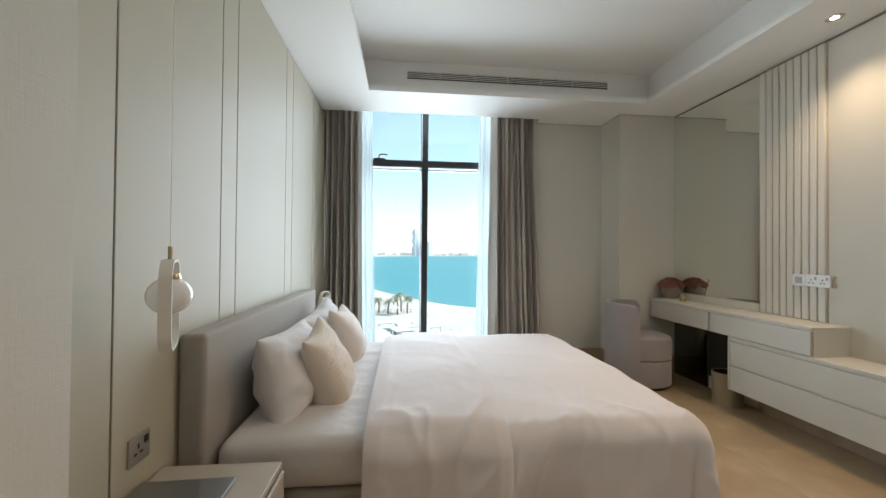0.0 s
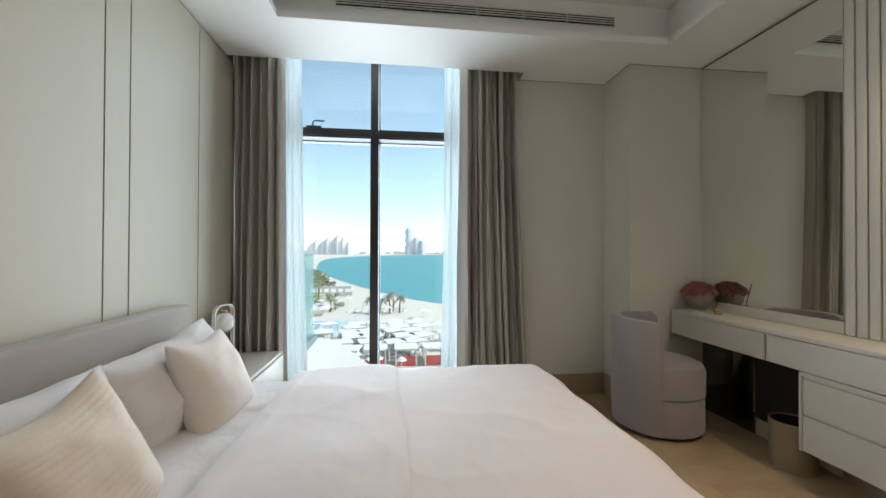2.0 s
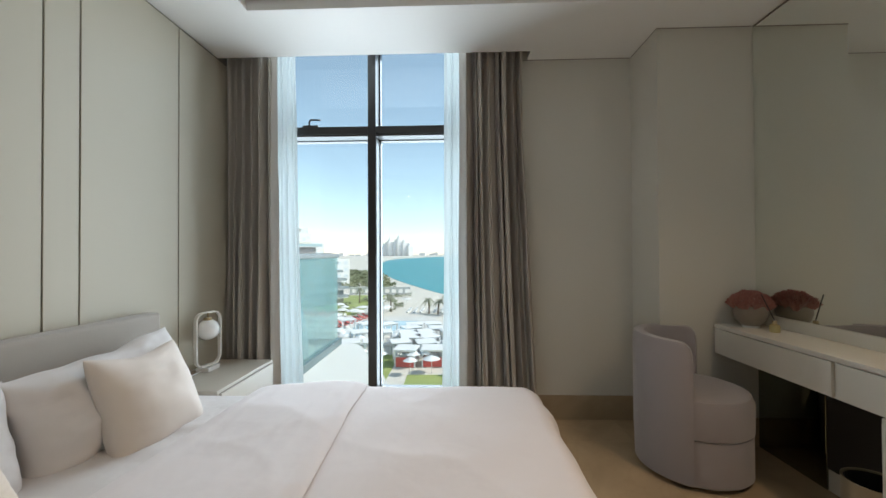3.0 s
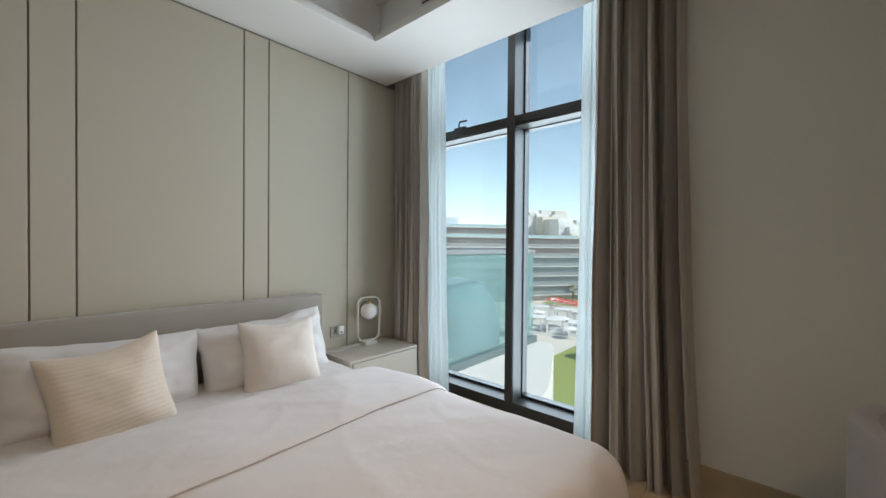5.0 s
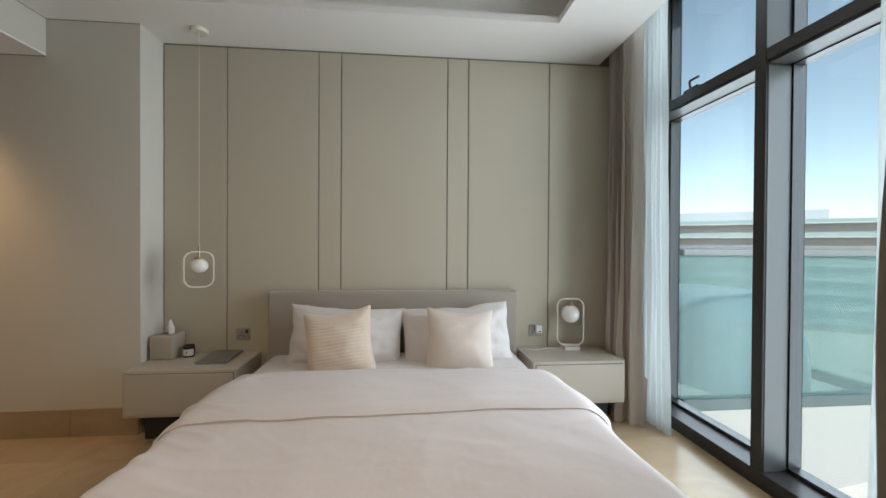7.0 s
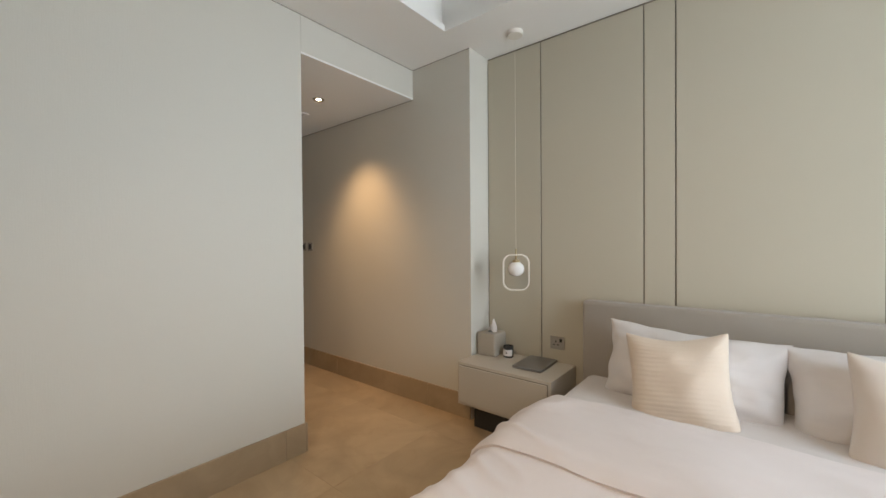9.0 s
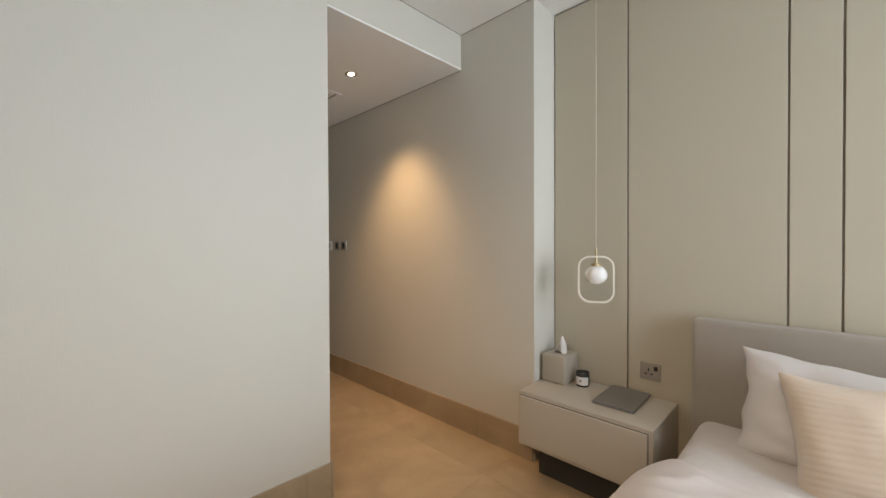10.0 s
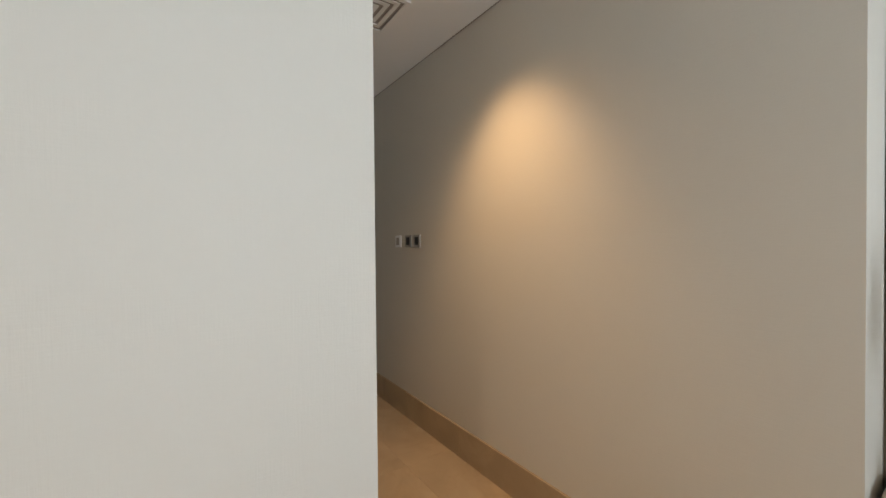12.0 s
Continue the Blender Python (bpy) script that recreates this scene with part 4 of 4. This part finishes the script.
vessel = part("bowl", lathe([(0, fz + 0.0125), (0.045, fz + 0.0125), (0.076, fz + 0.040), (0.092, fz + 0.085), (0.089, fz + 0.132), (0.085, fz + 0.134), (0.083, fz + 0.115), (0, fz + 0.105)], 36, (fx, fy)), CERAMIC, bowl, smooth=True)
rnd = random.Random(4)
for k in range(34):
    a, r = k * 2.4, 0.088 * math.sqrt(k / 34)
    head = bmesh.new()
    for j in range(4):
        def petal(u, v, j=j):
            t = u * 2 * math.pi
            rr = (0.010 + 0.010 * j) * (0.4 + 0.6 * v) * (1 + 0.2 * math.sin(5 * t + j + k))
            return Vector((rr * math.cos(t), rr * math.sin(t), 0.042 * v - 0.008 * j + 0.005 * math.sin(7 * t + k)))
        sheet(20, 4, petal, head)
    part("flower_head", moved(head, pose(fx + r * math.cos(a), fy + r * math.sin(a), fz + 0.186 - 6.5 * r * r + rnd.uniform(-0.006, 0.008), -200 * r * math.sin(a), 200 * r * math.cos(a), 0)), PETAL, vessel, smooth=True)
part("foliage", lathe([(0, fz + 0.180), (0.05, fz + 0.165), (0.082, fz + 0.128), (0, fz + 0.110)], 20, (fx, fy)), PETAL, vessel)
gx, gy = 3.60, 3.575
AMBER = material("amber_liquid", (0.42, 0.36, 0.18), 0.06, coat=0.5)
reed = thing("reed_diffuser", (gx, gy, fz), "small glass reed diffuser with a gold collar", "diffuser")
part("bottle", lathe([(0, fz), (0.024, fz), (0.026, fz + 0.004), (0.026, fz + 0.040), (0.012, fz + 0.050), (0, fz + 0.050)], 24, (gx, gy)), AMBER, reed, smooth=True)
part("collar", lathe([(0, fz + 0.0505), (0.013, fz + 0.0505), (0.013, fz + 0.066), (0.006, fz + 0.067), (0, fz + 0.067)], 20, (gx, gy)), BRASS, reed)
part("reed", tube([(gx, gy, fz + 0.0675), (gx - 0.06, gy + 0.015, fz + 0.215)], 0.003, 6), BLACK, reed)

# ---------- outdoors ----------
GZ = -18.0
SAND = material("sand", (0.76, 0.70, 0.60), 0.95, grain=0.25, scale=0.6, blotch=0.3, blotch_scale=0.03)
SEA = material("sea_water", (0.08, 0.36, 0.38), 0.5, grain=0.2, scale=0.25, bump=0.3, blotch=0.5, blotch_scale=0.006, second=(0.06, 0.27, 0.31))
GRASS = material("lawn", (0.38, 0.44, 0.14), 0.95, grain=0.6, scale=3, blotch=0.3, blotch_scale=0.2)
# shrub green lightened to take in the haze
SHRUB = material("shrub", (0.30, 0.32, 0.18), 0.9, grain=0.6, scale=4, blotch=0.5, blotch_scale=0.6)
RENDER_WHITE = material("white_render", (0.78, 0.76, 0.72), 0.7, grain=0.1, scale=3, blotch=0.15, blotch_scale=0.3)
SLAB = material("slab_edge", (0.58, 0.58, 0.57), 0.8, grain=0.2, scale=0.6)
BAND = material("glass_band", (0.36, 0.48, 0.49), 0.4, grain=0.2, scale=0.5)
STRIP_GLASS = material("strip_glass", (0.31, 0.345, 0.35), 0.25, 0.2, grain=0.5, scale=0.3)
BROWN = material("brown_soffit", (0.42, 0.37, 0.35), 0.6, grain=0.3, scale=1)
# distance haze is mixed into these two pale base colours
HAZE = material("haze_tinted_stone", (0.84, 0.82, 0.80), 0.9, grain=0.3, scale=0.05)
HAZE2 = material("haze_tinted_glass", (0.62, 0.67, 0.71), 0.9, grain=0.3, scale=0.08)
RED = material("red_canvas", (0.64, 0.12, 0.10), 0.8, grain=0.3, scale=3)
CANVAS = material("white_canvas", (0.80, 0.79, 0.76), 0.8, grain=0.1, scale=4)
POOL = material("pool_water", (0.42, 0.58, 0.62), 0.12, grain=0.2, scale=1)
PAVING = material("pale_paving", (0.70, 0.67, 0.61), 0.9, grain=0.3, scale=1.2, blotch=0.3, blotch_scale=0.1)
BARK = material("palm_bark", (0.20, 0.15, 0.10), 0.9, grain=0.5, scale=12)
# frond green lightened to take in the haze
FROND = material("palm_frond", (0.30, 0.31, 0.20), 0.8, grain=0.4, scale=6)
COVER = fabric("furniture_cover", (0.30, 0.40, 0.48), 0.8, 200, 0.3, 0.2)
# the film's pale green stands for hazy reflections in the balustrade
GREEN_GLASS = milky_glass("green_glass", (0.86, 0.95, 0.94), (0.60, 0.76, 0.75), 0.22)
RAIL_METAL = material("rail_aluminium", (0.40, 0.41, 0.42), 0.4, 0.5, grain=0.1, scale=60)
GREEN_EDGE = material("glass_rail", (0.20, 0.26, 0.27), 0.35, 0.6)

tagged(setting("ground", box(-4600, -4600, GZ - 1, 4600, 4800, GZ), SAND, "pale beach sand reaching to the horizon", "ground"), kind="structure")


def smooth_line(points, steps=6):
    out = []
    for i in range(len(points) - 1):
        p = [Vector(points[max(0, min(len(points) - 1, i + k))]) for k in (-1, 0, 1, 2)]
        for s in range(steps):
            t = s / steps
            out.append(0.5 * ((2 * p[1]) + (p[2] - p[0]) * t + (2 * p[0] - 5 * p[1] + 4 * p[2] - p[3]) * t * t + (3 * p[1] - p[0] - 3 * p[2] + p[3]) * t ** 3))
    return out + [Vector(points[-1])]


shore = smooth_line([(420, 40), (130, 92), (45, 125), (9, 155), (-27, 237), (-58, 330), (-85, 430), (-118, 600), (-158, 850), (-188, 1150), (-170, 1500), (-60, 2000), (300, 2500), (1400, 2900), (4400, 3100)])
sea = extruded([(p.x, p.y) for p in shore] + [(4400, 40)], GZ + 0.02, GZ + 0.1)
bmesh.ops.triangulate(sea, faces=sea.faces)
setting("water", sea, SEA, "turquoise sea in a curved bay", "sea")

# neighbouring balcony
balcony = thing("neighbour_balcony", (-1.0, 5.6, 0), "white neighbouring balcony with a green glass balustrade", "balcony")
part("slab", extruded([(-4.2, 4.74), (1.15, 4.74), (1.09, 5.1), (0.98, 5.4), (0.80, 5.8), (0.47, 6.55), (0.36, 6.72), (-4.2, 6.72)], -0.70, -0.02), RENDER_WHITE, balcony)
part("shoe_rail", box(0.06, 4.76, -0.019, 0.16, 6.68, 0.07, 0.004), GREEN_EDGE, balcony)
part("shoe_rail", box(-4.2, 6.58, -0.019, 0.059, 6.68, 0.07, 0.004), GREEN_EDGE, balcony)
for y0, y1 in ((4.76, 5.80), (5.815, 6.64)):
    part("glass_panel", box(0.10, y0, 0.071, 0.115, y1, 1.20), GREEN_GLASS, balcony)
for k in range(4):
    part("glass_panel", box(0.08 - 1.05 * (k + 1) + 0.03, 6.625, 0.071, 0.08 - 1.05 * k, 6.64, 1.20), GREEN_GLASS, balcony)
part("top_rail", box(0.075, 4.76, 1.2005, 0.14, 6.66, 1.255, 0.012), RAIL_METAL, balcony)
part("top_rail", box(-4.2, 6.60, 1.2005, 0.074, 6.66, 1.255, 0.012), RAIL_METAL, balcony)
cover = thing("covered_lounge_chair", (-1.1, 5.7, -0.02), "blue-grey cover over a balcony lounge chair", "covered furniture")


def cover_point(u, v):
    a, rise = u * 2 * math.pi, v * math.pi / 2
    q = 1 / max(abs(math.cos(a)) ** 3.4 + abs(math.sin(a)) ** 3.4, 1e-6) ** (1 / 3.4)
    r = max(0.001, math.cos(rise)) ** 0.38 * q
    z = 0.86 * math.sin(rise) ** 0.9 + 0.05 * math.cos(a) * math.cos(rise) + 0.02 * noise.noise(Vector((math.cos(a) * 2, math.sin(a) * 2, v * 3)))
    return Vector((-0.86 + 0.80 * r * math.cos(a), 5.76 + 0.62 * r * math.sin(a), -0.015 + max(0.0, z) * min(1.0, v * 40)))


part("cover", sheet(56, 30, cover_point), COVER, cover, smooth=True)

# terraced building
block = thing("terraced_building", (-80, 95, GZ), "long terraced building with glass bands and stepped storeys", "building")
d = Vector((-68, -100)).normalized()
nrm = Vector((-d.y, d.x)) * -1
base = Vector((-40, 150))
STOREY = 3.25
for i in range(8):
    cut = (0, 0, 1, 3, 5, 8, 12.5, 44)[i]
    z = GZ + i * STOREY
    a = base + d * cut
    b = base + d * 190
    back = -Vector((nrm.x, nrm.y)) if nrm.dot(Vector((80, -95))) > 0 else Vector((nrm.x, nrm.y))
    def quad(inset, ea=0.0):
        p = a + d * ea + back * inset
        q = b + back * inset
        return [(p.x, p.y), (q.x, q.y), (q.x + back.x * 30, q.y + back.y * 30), (p.x + back.x * 30, p.y + back.y * 30)]
    part("window_strip", extruded(quad(1.6, 1.5), z + 0.01, z + STOREY - 1.14), BROWN if i in (0, 5, 6, 7) else STRIP_GLASS, block)
    part("floor_slab", extruded(quad(0.0), z + STOREY - 1.12, z + STOREY - 0.86), SLAB, block)
    part("balustrade", extruded(quad(0.1), z + STOREY - 0.859, z + STOREY), BAND if i > 5 else STRIP_GLASS, block)
part("roof_house", extruded([(base.x + d.x * 60 + back.x * 12, base.y + d.y * 60 + back.y * 12), (base.x + d.x * 150 + back.x * 12, base.y + d.y * 150 + back.y * 12),
                             (base.x + d.x * 150 + back.x * 24, base.y + d.y * 150 + back.y * 24), (base.x + d.x * 60 + back.x * 24, base.y + d.y * 60 + back.y * 24)], GZ + 8 * STOREY, GZ + 8 * STOREY + 3), HAZE2, block)

# white apartments behind it
rnd = random.Random(11)
apart = thing("white_apartments", (-110, 235, GZ), "white stepped apartment houses behind the terraces", "building")
for k in range(48):
    depth, share = rnd.random(), rnd.random()
    y = 212 + 58 * depth
    x = -y * (0.355 + 0.235 * share)
    w, h = rnd.uniform(5, 10), (26 + 19 * math.sin(math.pi * (0.02 + 0.75 * share))) * (0.74 + 0.28 * depth) + rnd.uniform(-4, 3)
    if k > 39:
        x, h = -y * (0.30 + 0.05 * share), rnd.uniform(12, 18)
    turn = pose(x, y, GZ, 0, 0, 52 + rnd.uniform(-6, 6))
    part("house_block", moved(box(-w / 2, -w / 2, 0, w / 2, w / 2, h), turn), RENDER_WHITE if k % 5 else SAND, apart)
    for r in range(3):
        for c in range(2):
            x0 = -w / 2 + 0.9 + c * w / 2
            part("window", moved(box(x0, -w / 2 - 0.12, h - 3.2 - r * 3.6, x0 + w / 4, -w / 2 - 0.02, h - 1.4 - r * 3.6), turn), HAZE2, apart)

# far hotels across the bay, with the haze painted into their colours
hotel = thing("far_hotel", (-460, 2700, GZ), "far hotel with spires across the bay, coloured pale for haze", "building")
for x, w, h in ((-606, 40, 50), (-570, 44, 84), (-530, 40, 66), (-494, 48, 100), (-452, 30, 78), (-428, 46, 118), (-388, 40, 96), (-352, 44, 70)):
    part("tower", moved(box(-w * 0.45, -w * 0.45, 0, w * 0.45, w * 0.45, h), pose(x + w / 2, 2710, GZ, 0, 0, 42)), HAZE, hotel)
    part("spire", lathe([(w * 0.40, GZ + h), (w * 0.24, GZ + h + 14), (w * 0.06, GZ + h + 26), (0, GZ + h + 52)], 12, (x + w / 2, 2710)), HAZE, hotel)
    for k in range(3):
        part("window_band", moved(box(-w * 0.36, -w * 0.45 - 0.8, h * (0.35 + 0.2 * k), w * 0.36, -w * 0.45 - 0.1, h * (0.35 + 0.2 * k) + 5), pose(x + w / 2, 2710, GZ, 0, 0, 42)), HAZE2, hotel)
tower = thing("far_tower", (130, 2700, GZ), "far stacked tower across the bay, coloured pale for haze", "building")
for x, w, z0, z1 in ((56, 50, 0, 62), (64, 34, 62, 84), (56, 46, 84, 118), (64, 30, 118, 140), (58, 42, 140, 172), (66, 22, 172, 190), (110, 44, 0, 96), (116, 34, 96, 120), (154, 46, 0, 76), (160, 30, 76, 100)):
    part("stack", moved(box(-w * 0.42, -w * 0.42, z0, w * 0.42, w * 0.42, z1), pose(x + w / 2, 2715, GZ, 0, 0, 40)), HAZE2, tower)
for k in range(40):
    x = -900 + k * 62 + rnd.uniform(-20, 20)
    if x > 210 or x < -620 or -300 < x < 40:
        h = rnd.uniform(10, 26)
        tagged(part("far_house", box(x, 2960 + rnd.uniform(0, 60), GZ, x + rnd.uniform(26, 60), 3080, GZ + h), HAZE), "low building on the far shore, coloured pale for haze", "building", "far shore buildings")

# vegetation along the beach
def clump(bm, x, y, r, h, seed):
    q = random.Random(seed)
    for _ in range(14):
        a, s = q.uniform(0, 6.28), q.uniform(0.2, 1) ** 0.6
        px, py, pz = x + r * s * math.cos(a), y + r * s * math.sin(a), GZ + h * q.uniform(0.15, 0.9) * (1.1 - 0.5 * s)
        w = r * q.uniform(0.25, 0.5)
        vs = [bm.verts.new((px + w * q.uniform(-1, 1), py + w * q.uniform(-1, 1), pz + w * q.uniform(-0.7, 0.7))) for _ in range(4)]
        for t in ((0, 1, 2), (0, 1, 3), (1, 2, 3), (0, 2, 3)):
            bm.faces.new([vs[i] for i in t])


bm = bmesh.new()
for k in range(420):
    t = rnd.random()
    x = -96 + 66 * rnd.random() - 20 * t
    y = 205 + 180 * t
    if x < -32 - (y - 205) * 0.24 and x > -110:
        clump(bm, x, y, rnd.uniform(2, 4.5), rnd.uniform(2.5, 5), k)
tagged(part("shrubbery", bm, SHRUB), "dense green shrubs behind the beach", "shrubs", kind="stuff")
for name, x0, y0, x1, y1, mat, lab in (("lawn", -58, 120, -30, 176, GRASS, "green lawn in the beach club"), ("lawn", -27, 42, -9, 74, GRASS, "green lawn below the window"),
                                       ("pavement", -30, 84, -4, 118, PAVING, "pale paving round the pool"), ("pavement", -60, 78, -28, 118, PAVING, "pale paving of the beach club"),
                                       ("lawn", -6, 50, 16, 62, GRASS, "green lawn beside the cabanas")):
    setting(name, box(x0, y0, GZ - 0.1, x1, y1, GZ + 0.06 + 0.01 * (name == "pavement")), mat, lab, name)
pool = setting("pool", box(-25, 90, GZ, -9, 110, GZ + 0.09), POOL, "pale blue swimming pool", "pool")

wall = thing("arcade_wall", (-34, 180, GZ), "low white arcade wall with round openings", "wall")
for k in range(9):
    x = -48 + k * 3.1
    part("pier", box(x, 179.6, GZ, x + 1.0, 180.2, GZ + 3.2), RENDER_WHITE, wall)
part("coping", box(-48.3, 179.5, GZ + 2.5, -19.6, 180.3, GZ + 3.6), RENDER_WHITE, wall)
part("plinth", box(-48.3, 179.55, GZ, -19.6, 180.25, GZ + 0.9), RENDER_WHITE, wall)


def parasol(x, y, s, mat, label):
    ob = thing("parasol", (x, y, GZ), label, "parasol", "beach parasols")
    part("pole", tube([(x, y, GZ), (x, y, GZ + 2.7)], 0.05, 6), CANVAS, ob)
    part("canopy", lathe([(s, GZ + 2.25), (s * 0.5, GZ + 2.6), (0, GZ + 2.85)], 8, (x, y)), mat, ob)


def cabana(x, y, w, red):
    ob = thing("cabana", (x, y, GZ), "white cabana with red curtains" if red else "white pergola cabana with a daybed", "cabana", "cabanas")
    m = pose(x, y, GZ, 0, 0, rnd.uniform(-6, 6) if red else rnd.uniform(8, 38))
    for dx in (0, w):
        for dy in (0, w):
            part("post", moved(box(dx - 0.10, dy - 0.10, 0, dx + 0.10, dy + 0.10, 2.7), m), CANVAS, ob)
    for dy in (0, w):
        part("beam", moved(box(-0.1, dy - 0.1, 2.7, w + 0.1, dy + 0.1, 2.9), m), CANVAS, ob)
    part("roof", moved(box(-0.3, -0.3, 2.91, w + 0.3, w + 0.3, 3.05, 0.05, 1), m), CANVAS, ob)
    part("daybed", moved(box(0.4, 0.5, 0.06, w - 0.4, w - 0.5, 0.6, 0.1), m), RED if red else CANVAS, ob)
    part("pillow", moved(box(0.5, w - 1.0, 0.6, w - 0.5, w - 0.6, 0.95, 0.1), m), CANVAS, ob)
    if red:
        part("curtain", moved(box(0.15, -0.05, 0.1, w - 0.15, 0.05, 1.7), m), RED, ob)
    else:
        for dx in (0.02, w - 0.28):
            part("curtain", moved(box(dx, -0.06, 0.1, dx + 0.26, 0.06, 2.65), m), CANVAS, ob)


def lounger(x, y, a, mat):
    ob = thing("sun_lounger", (x, y, GZ), "white sun lounger on the paving" if mat is CANVAS else "red sun lounger beside the pool", "sun lounger", "sun loungers")
    m = pose(x, y, GZ, 0, 0, a)
    part("seat", moved(box(-0.4, -1.0, 0.25, 0.4, 0.45, 0.45, 0.04, 1), m), mat, ob)
    part("backrest", moved(box(-0.4, 0, -0.06, 0.4, 0.8, 0.06, 0.03, 1), m @ pose(0, 0.45, 0.36, 40, 0, 0)), mat, ob)
    part("frame", moved(box(-0.36, -0.9, 0.0, 0.36, 0.6, 0.25), m), CANVAS, ob)


for k in range(52):
    x, y = rnd.uniform(-52, 12), rnd.uniform(64, 150)
    if -26 < x < -8 and 88 < y < 112:
        continue
    if x > 4 + (150 - y) * 0.25:
        continue
    parasol(x, y, rnd.uniform(1.4, 2.3), CANVAS, "white beach club parasol")
for k in range(40):
    x, y = rnd.uniform(-26, 16), rnd.uniform(60, 86)
    parasol(x, y, rnd.uniform(0.9, 1.5), CANVAS, "small white parasol between the cabanas")
for k in range(16):
    parasol(-52 + (k % 8) * 2.6, 118 - (k // 8) * 4 - (k % 8) * 1.2, 1.3, RED, "red beach club parasol beside the terraces")
for k in range(14):
    cabana(-9 + (k % 5) * 5.0 + rnd.uniform(-0.4, 0.4), 66 + (k // 5) * 9, 3.4, k < 5)
for k in range(18):
    cabana(-19 + (k % 6) * 4.6 + rnd.uniform(-0.6, 0.6), 70.5 + (k // 6) * 9 + rnd.uniform(-0.8, 0.8), 3.2, False)
for k in range(10):
    cabana(-46 + (k % 5) * 5.0, 80 + (k // 5) * 14, 3.4, False)
for k in range(16):
    lounger(-31 + (k % 2) * 2.2 + (k // 2) * 0.7, 100 + (k // 2) * 2.6, 70, RED)
for k in range(20):
    lounger(-56 + k * 1.25, 124.5 - k * 0.35, 20, CANVAS)
for k in range(18):
    lounger(-14 + (k % 9) * 2.2, 126 + (k // 9) * 5, -20, CANVAS)


def palm(x, y, h, seed):
    q = random.Random(seed)
    ob = thing("palm_tree", (x, y, GZ), "date palm with a loose crown of fronds", "palm tree", "palm trees")
    top = Vector((x + q.uniform(-0.5, 0.5), y, GZ + h))
    part("trunk", tube([(x, y, GZ), (x + 0.1, y, GZ + h * 0.5), tuple(top)], [0.32, 0.24, 0.2], 8), BARK, ob)
    bm = bmesh.new()
    for k in range(34):
        a, up, L = k * 2.4, q.uniform(-0.3, 0.9), q.uniform(1.8, 2.8)
        side = Vector((-math.sin(a), math.cos(a), 0))
        prev = None
        for s in range(6):
            t = s / 5
            c = top + Vector((math.cos(a), math.sin(a), 0)) * L * t * (0.6 + 0.4 * (1 - up)) + Vector((0, 0, L * (up * t - 0.75 * t * t)))
            w = 0.20 * math.sin(math.pi * (0.12 + 0.85 * t))
            row = [bm.verts.new(c + side * w - Vector((0, 0, w * 0.5))), bm.verts.new(c), bm.verts.new(c - side * w - Vector((0, 0, w * 0.5)))]
            if prev:
                for j in (0, 1):
                    bm.faces.new((prev[j], prev[j + 1], row[j + 1], row[j]))
            prev = row
    part("crown", bm, FROND, ob)


for k, (x, y) in enumerate(((-4, 122), (-1, 121), (2, 123), (-7, 124), (0, 127), (-36, 150), (-44, 140), (-30, 160), (-52, 132), (-20, 128))):
    palm(x, y, 4.2 + (k * 37 % 10) * 0.2, k)
for k in range(26):
    bm = bmesh.new()
    bx0, by0 = -40 + rnd.uniform(0, 22), 124 + rnd.uniform(0, 50)
    clump(bm, bx0, by0, rnd.uniform(1.2, 2.2), rnd.uniform(1.4, 2.6), 700 + k)
    clump(bm, bx0, by0, 1.0, 2.0, 730 + k)
    tagged(part("bush", bm, SHRUB), "loose green bush between the beach club terraces", "bush", "bushes")
for k in range(9):
    bm = bmesh.new()
    clump(bm, -24 + k * 1.6, 73 - k * 2.6, 1.5, 2.2, 900 + k)
    clump(bm, -24 + k * 1.6, 73 - k * 2.6, 1.2, 2.6, 950 + k)
    tagged(part("bush", bm, SHRUB), "clipped green bush along the lawn", "bush", "bushes")

# ---------- floor tiles ----------
rnd = random.Random(2)
TW = 0.80
tile_bm = box(-TW / 2 + 0.0004, -TW / 2 + 0.0004, -0.0115, TW / 2 - 0.0004, TW / 2 - 0.0004, 0.0, 0.0004, 1)
tile_mesh = mesh_of(tile_bm, "tile")
tile_mesh.materials.append(MARBLE)
floor = bpy.data.objects["floor"]
y = YB - 0.1
while y < 4.6:
    x = -0.05
    while x < XE:
        if y > -0.3 or x < 1.6:
            tile = new("tile", tile_mesh)
            tile.parent = floor
            tile.matrix_basis = pose(x + TW / 2 - 0.2, y + TW / 2, 0, 0, 0, 90 * rnd.randrange(4))
        x += TW
    y += TW
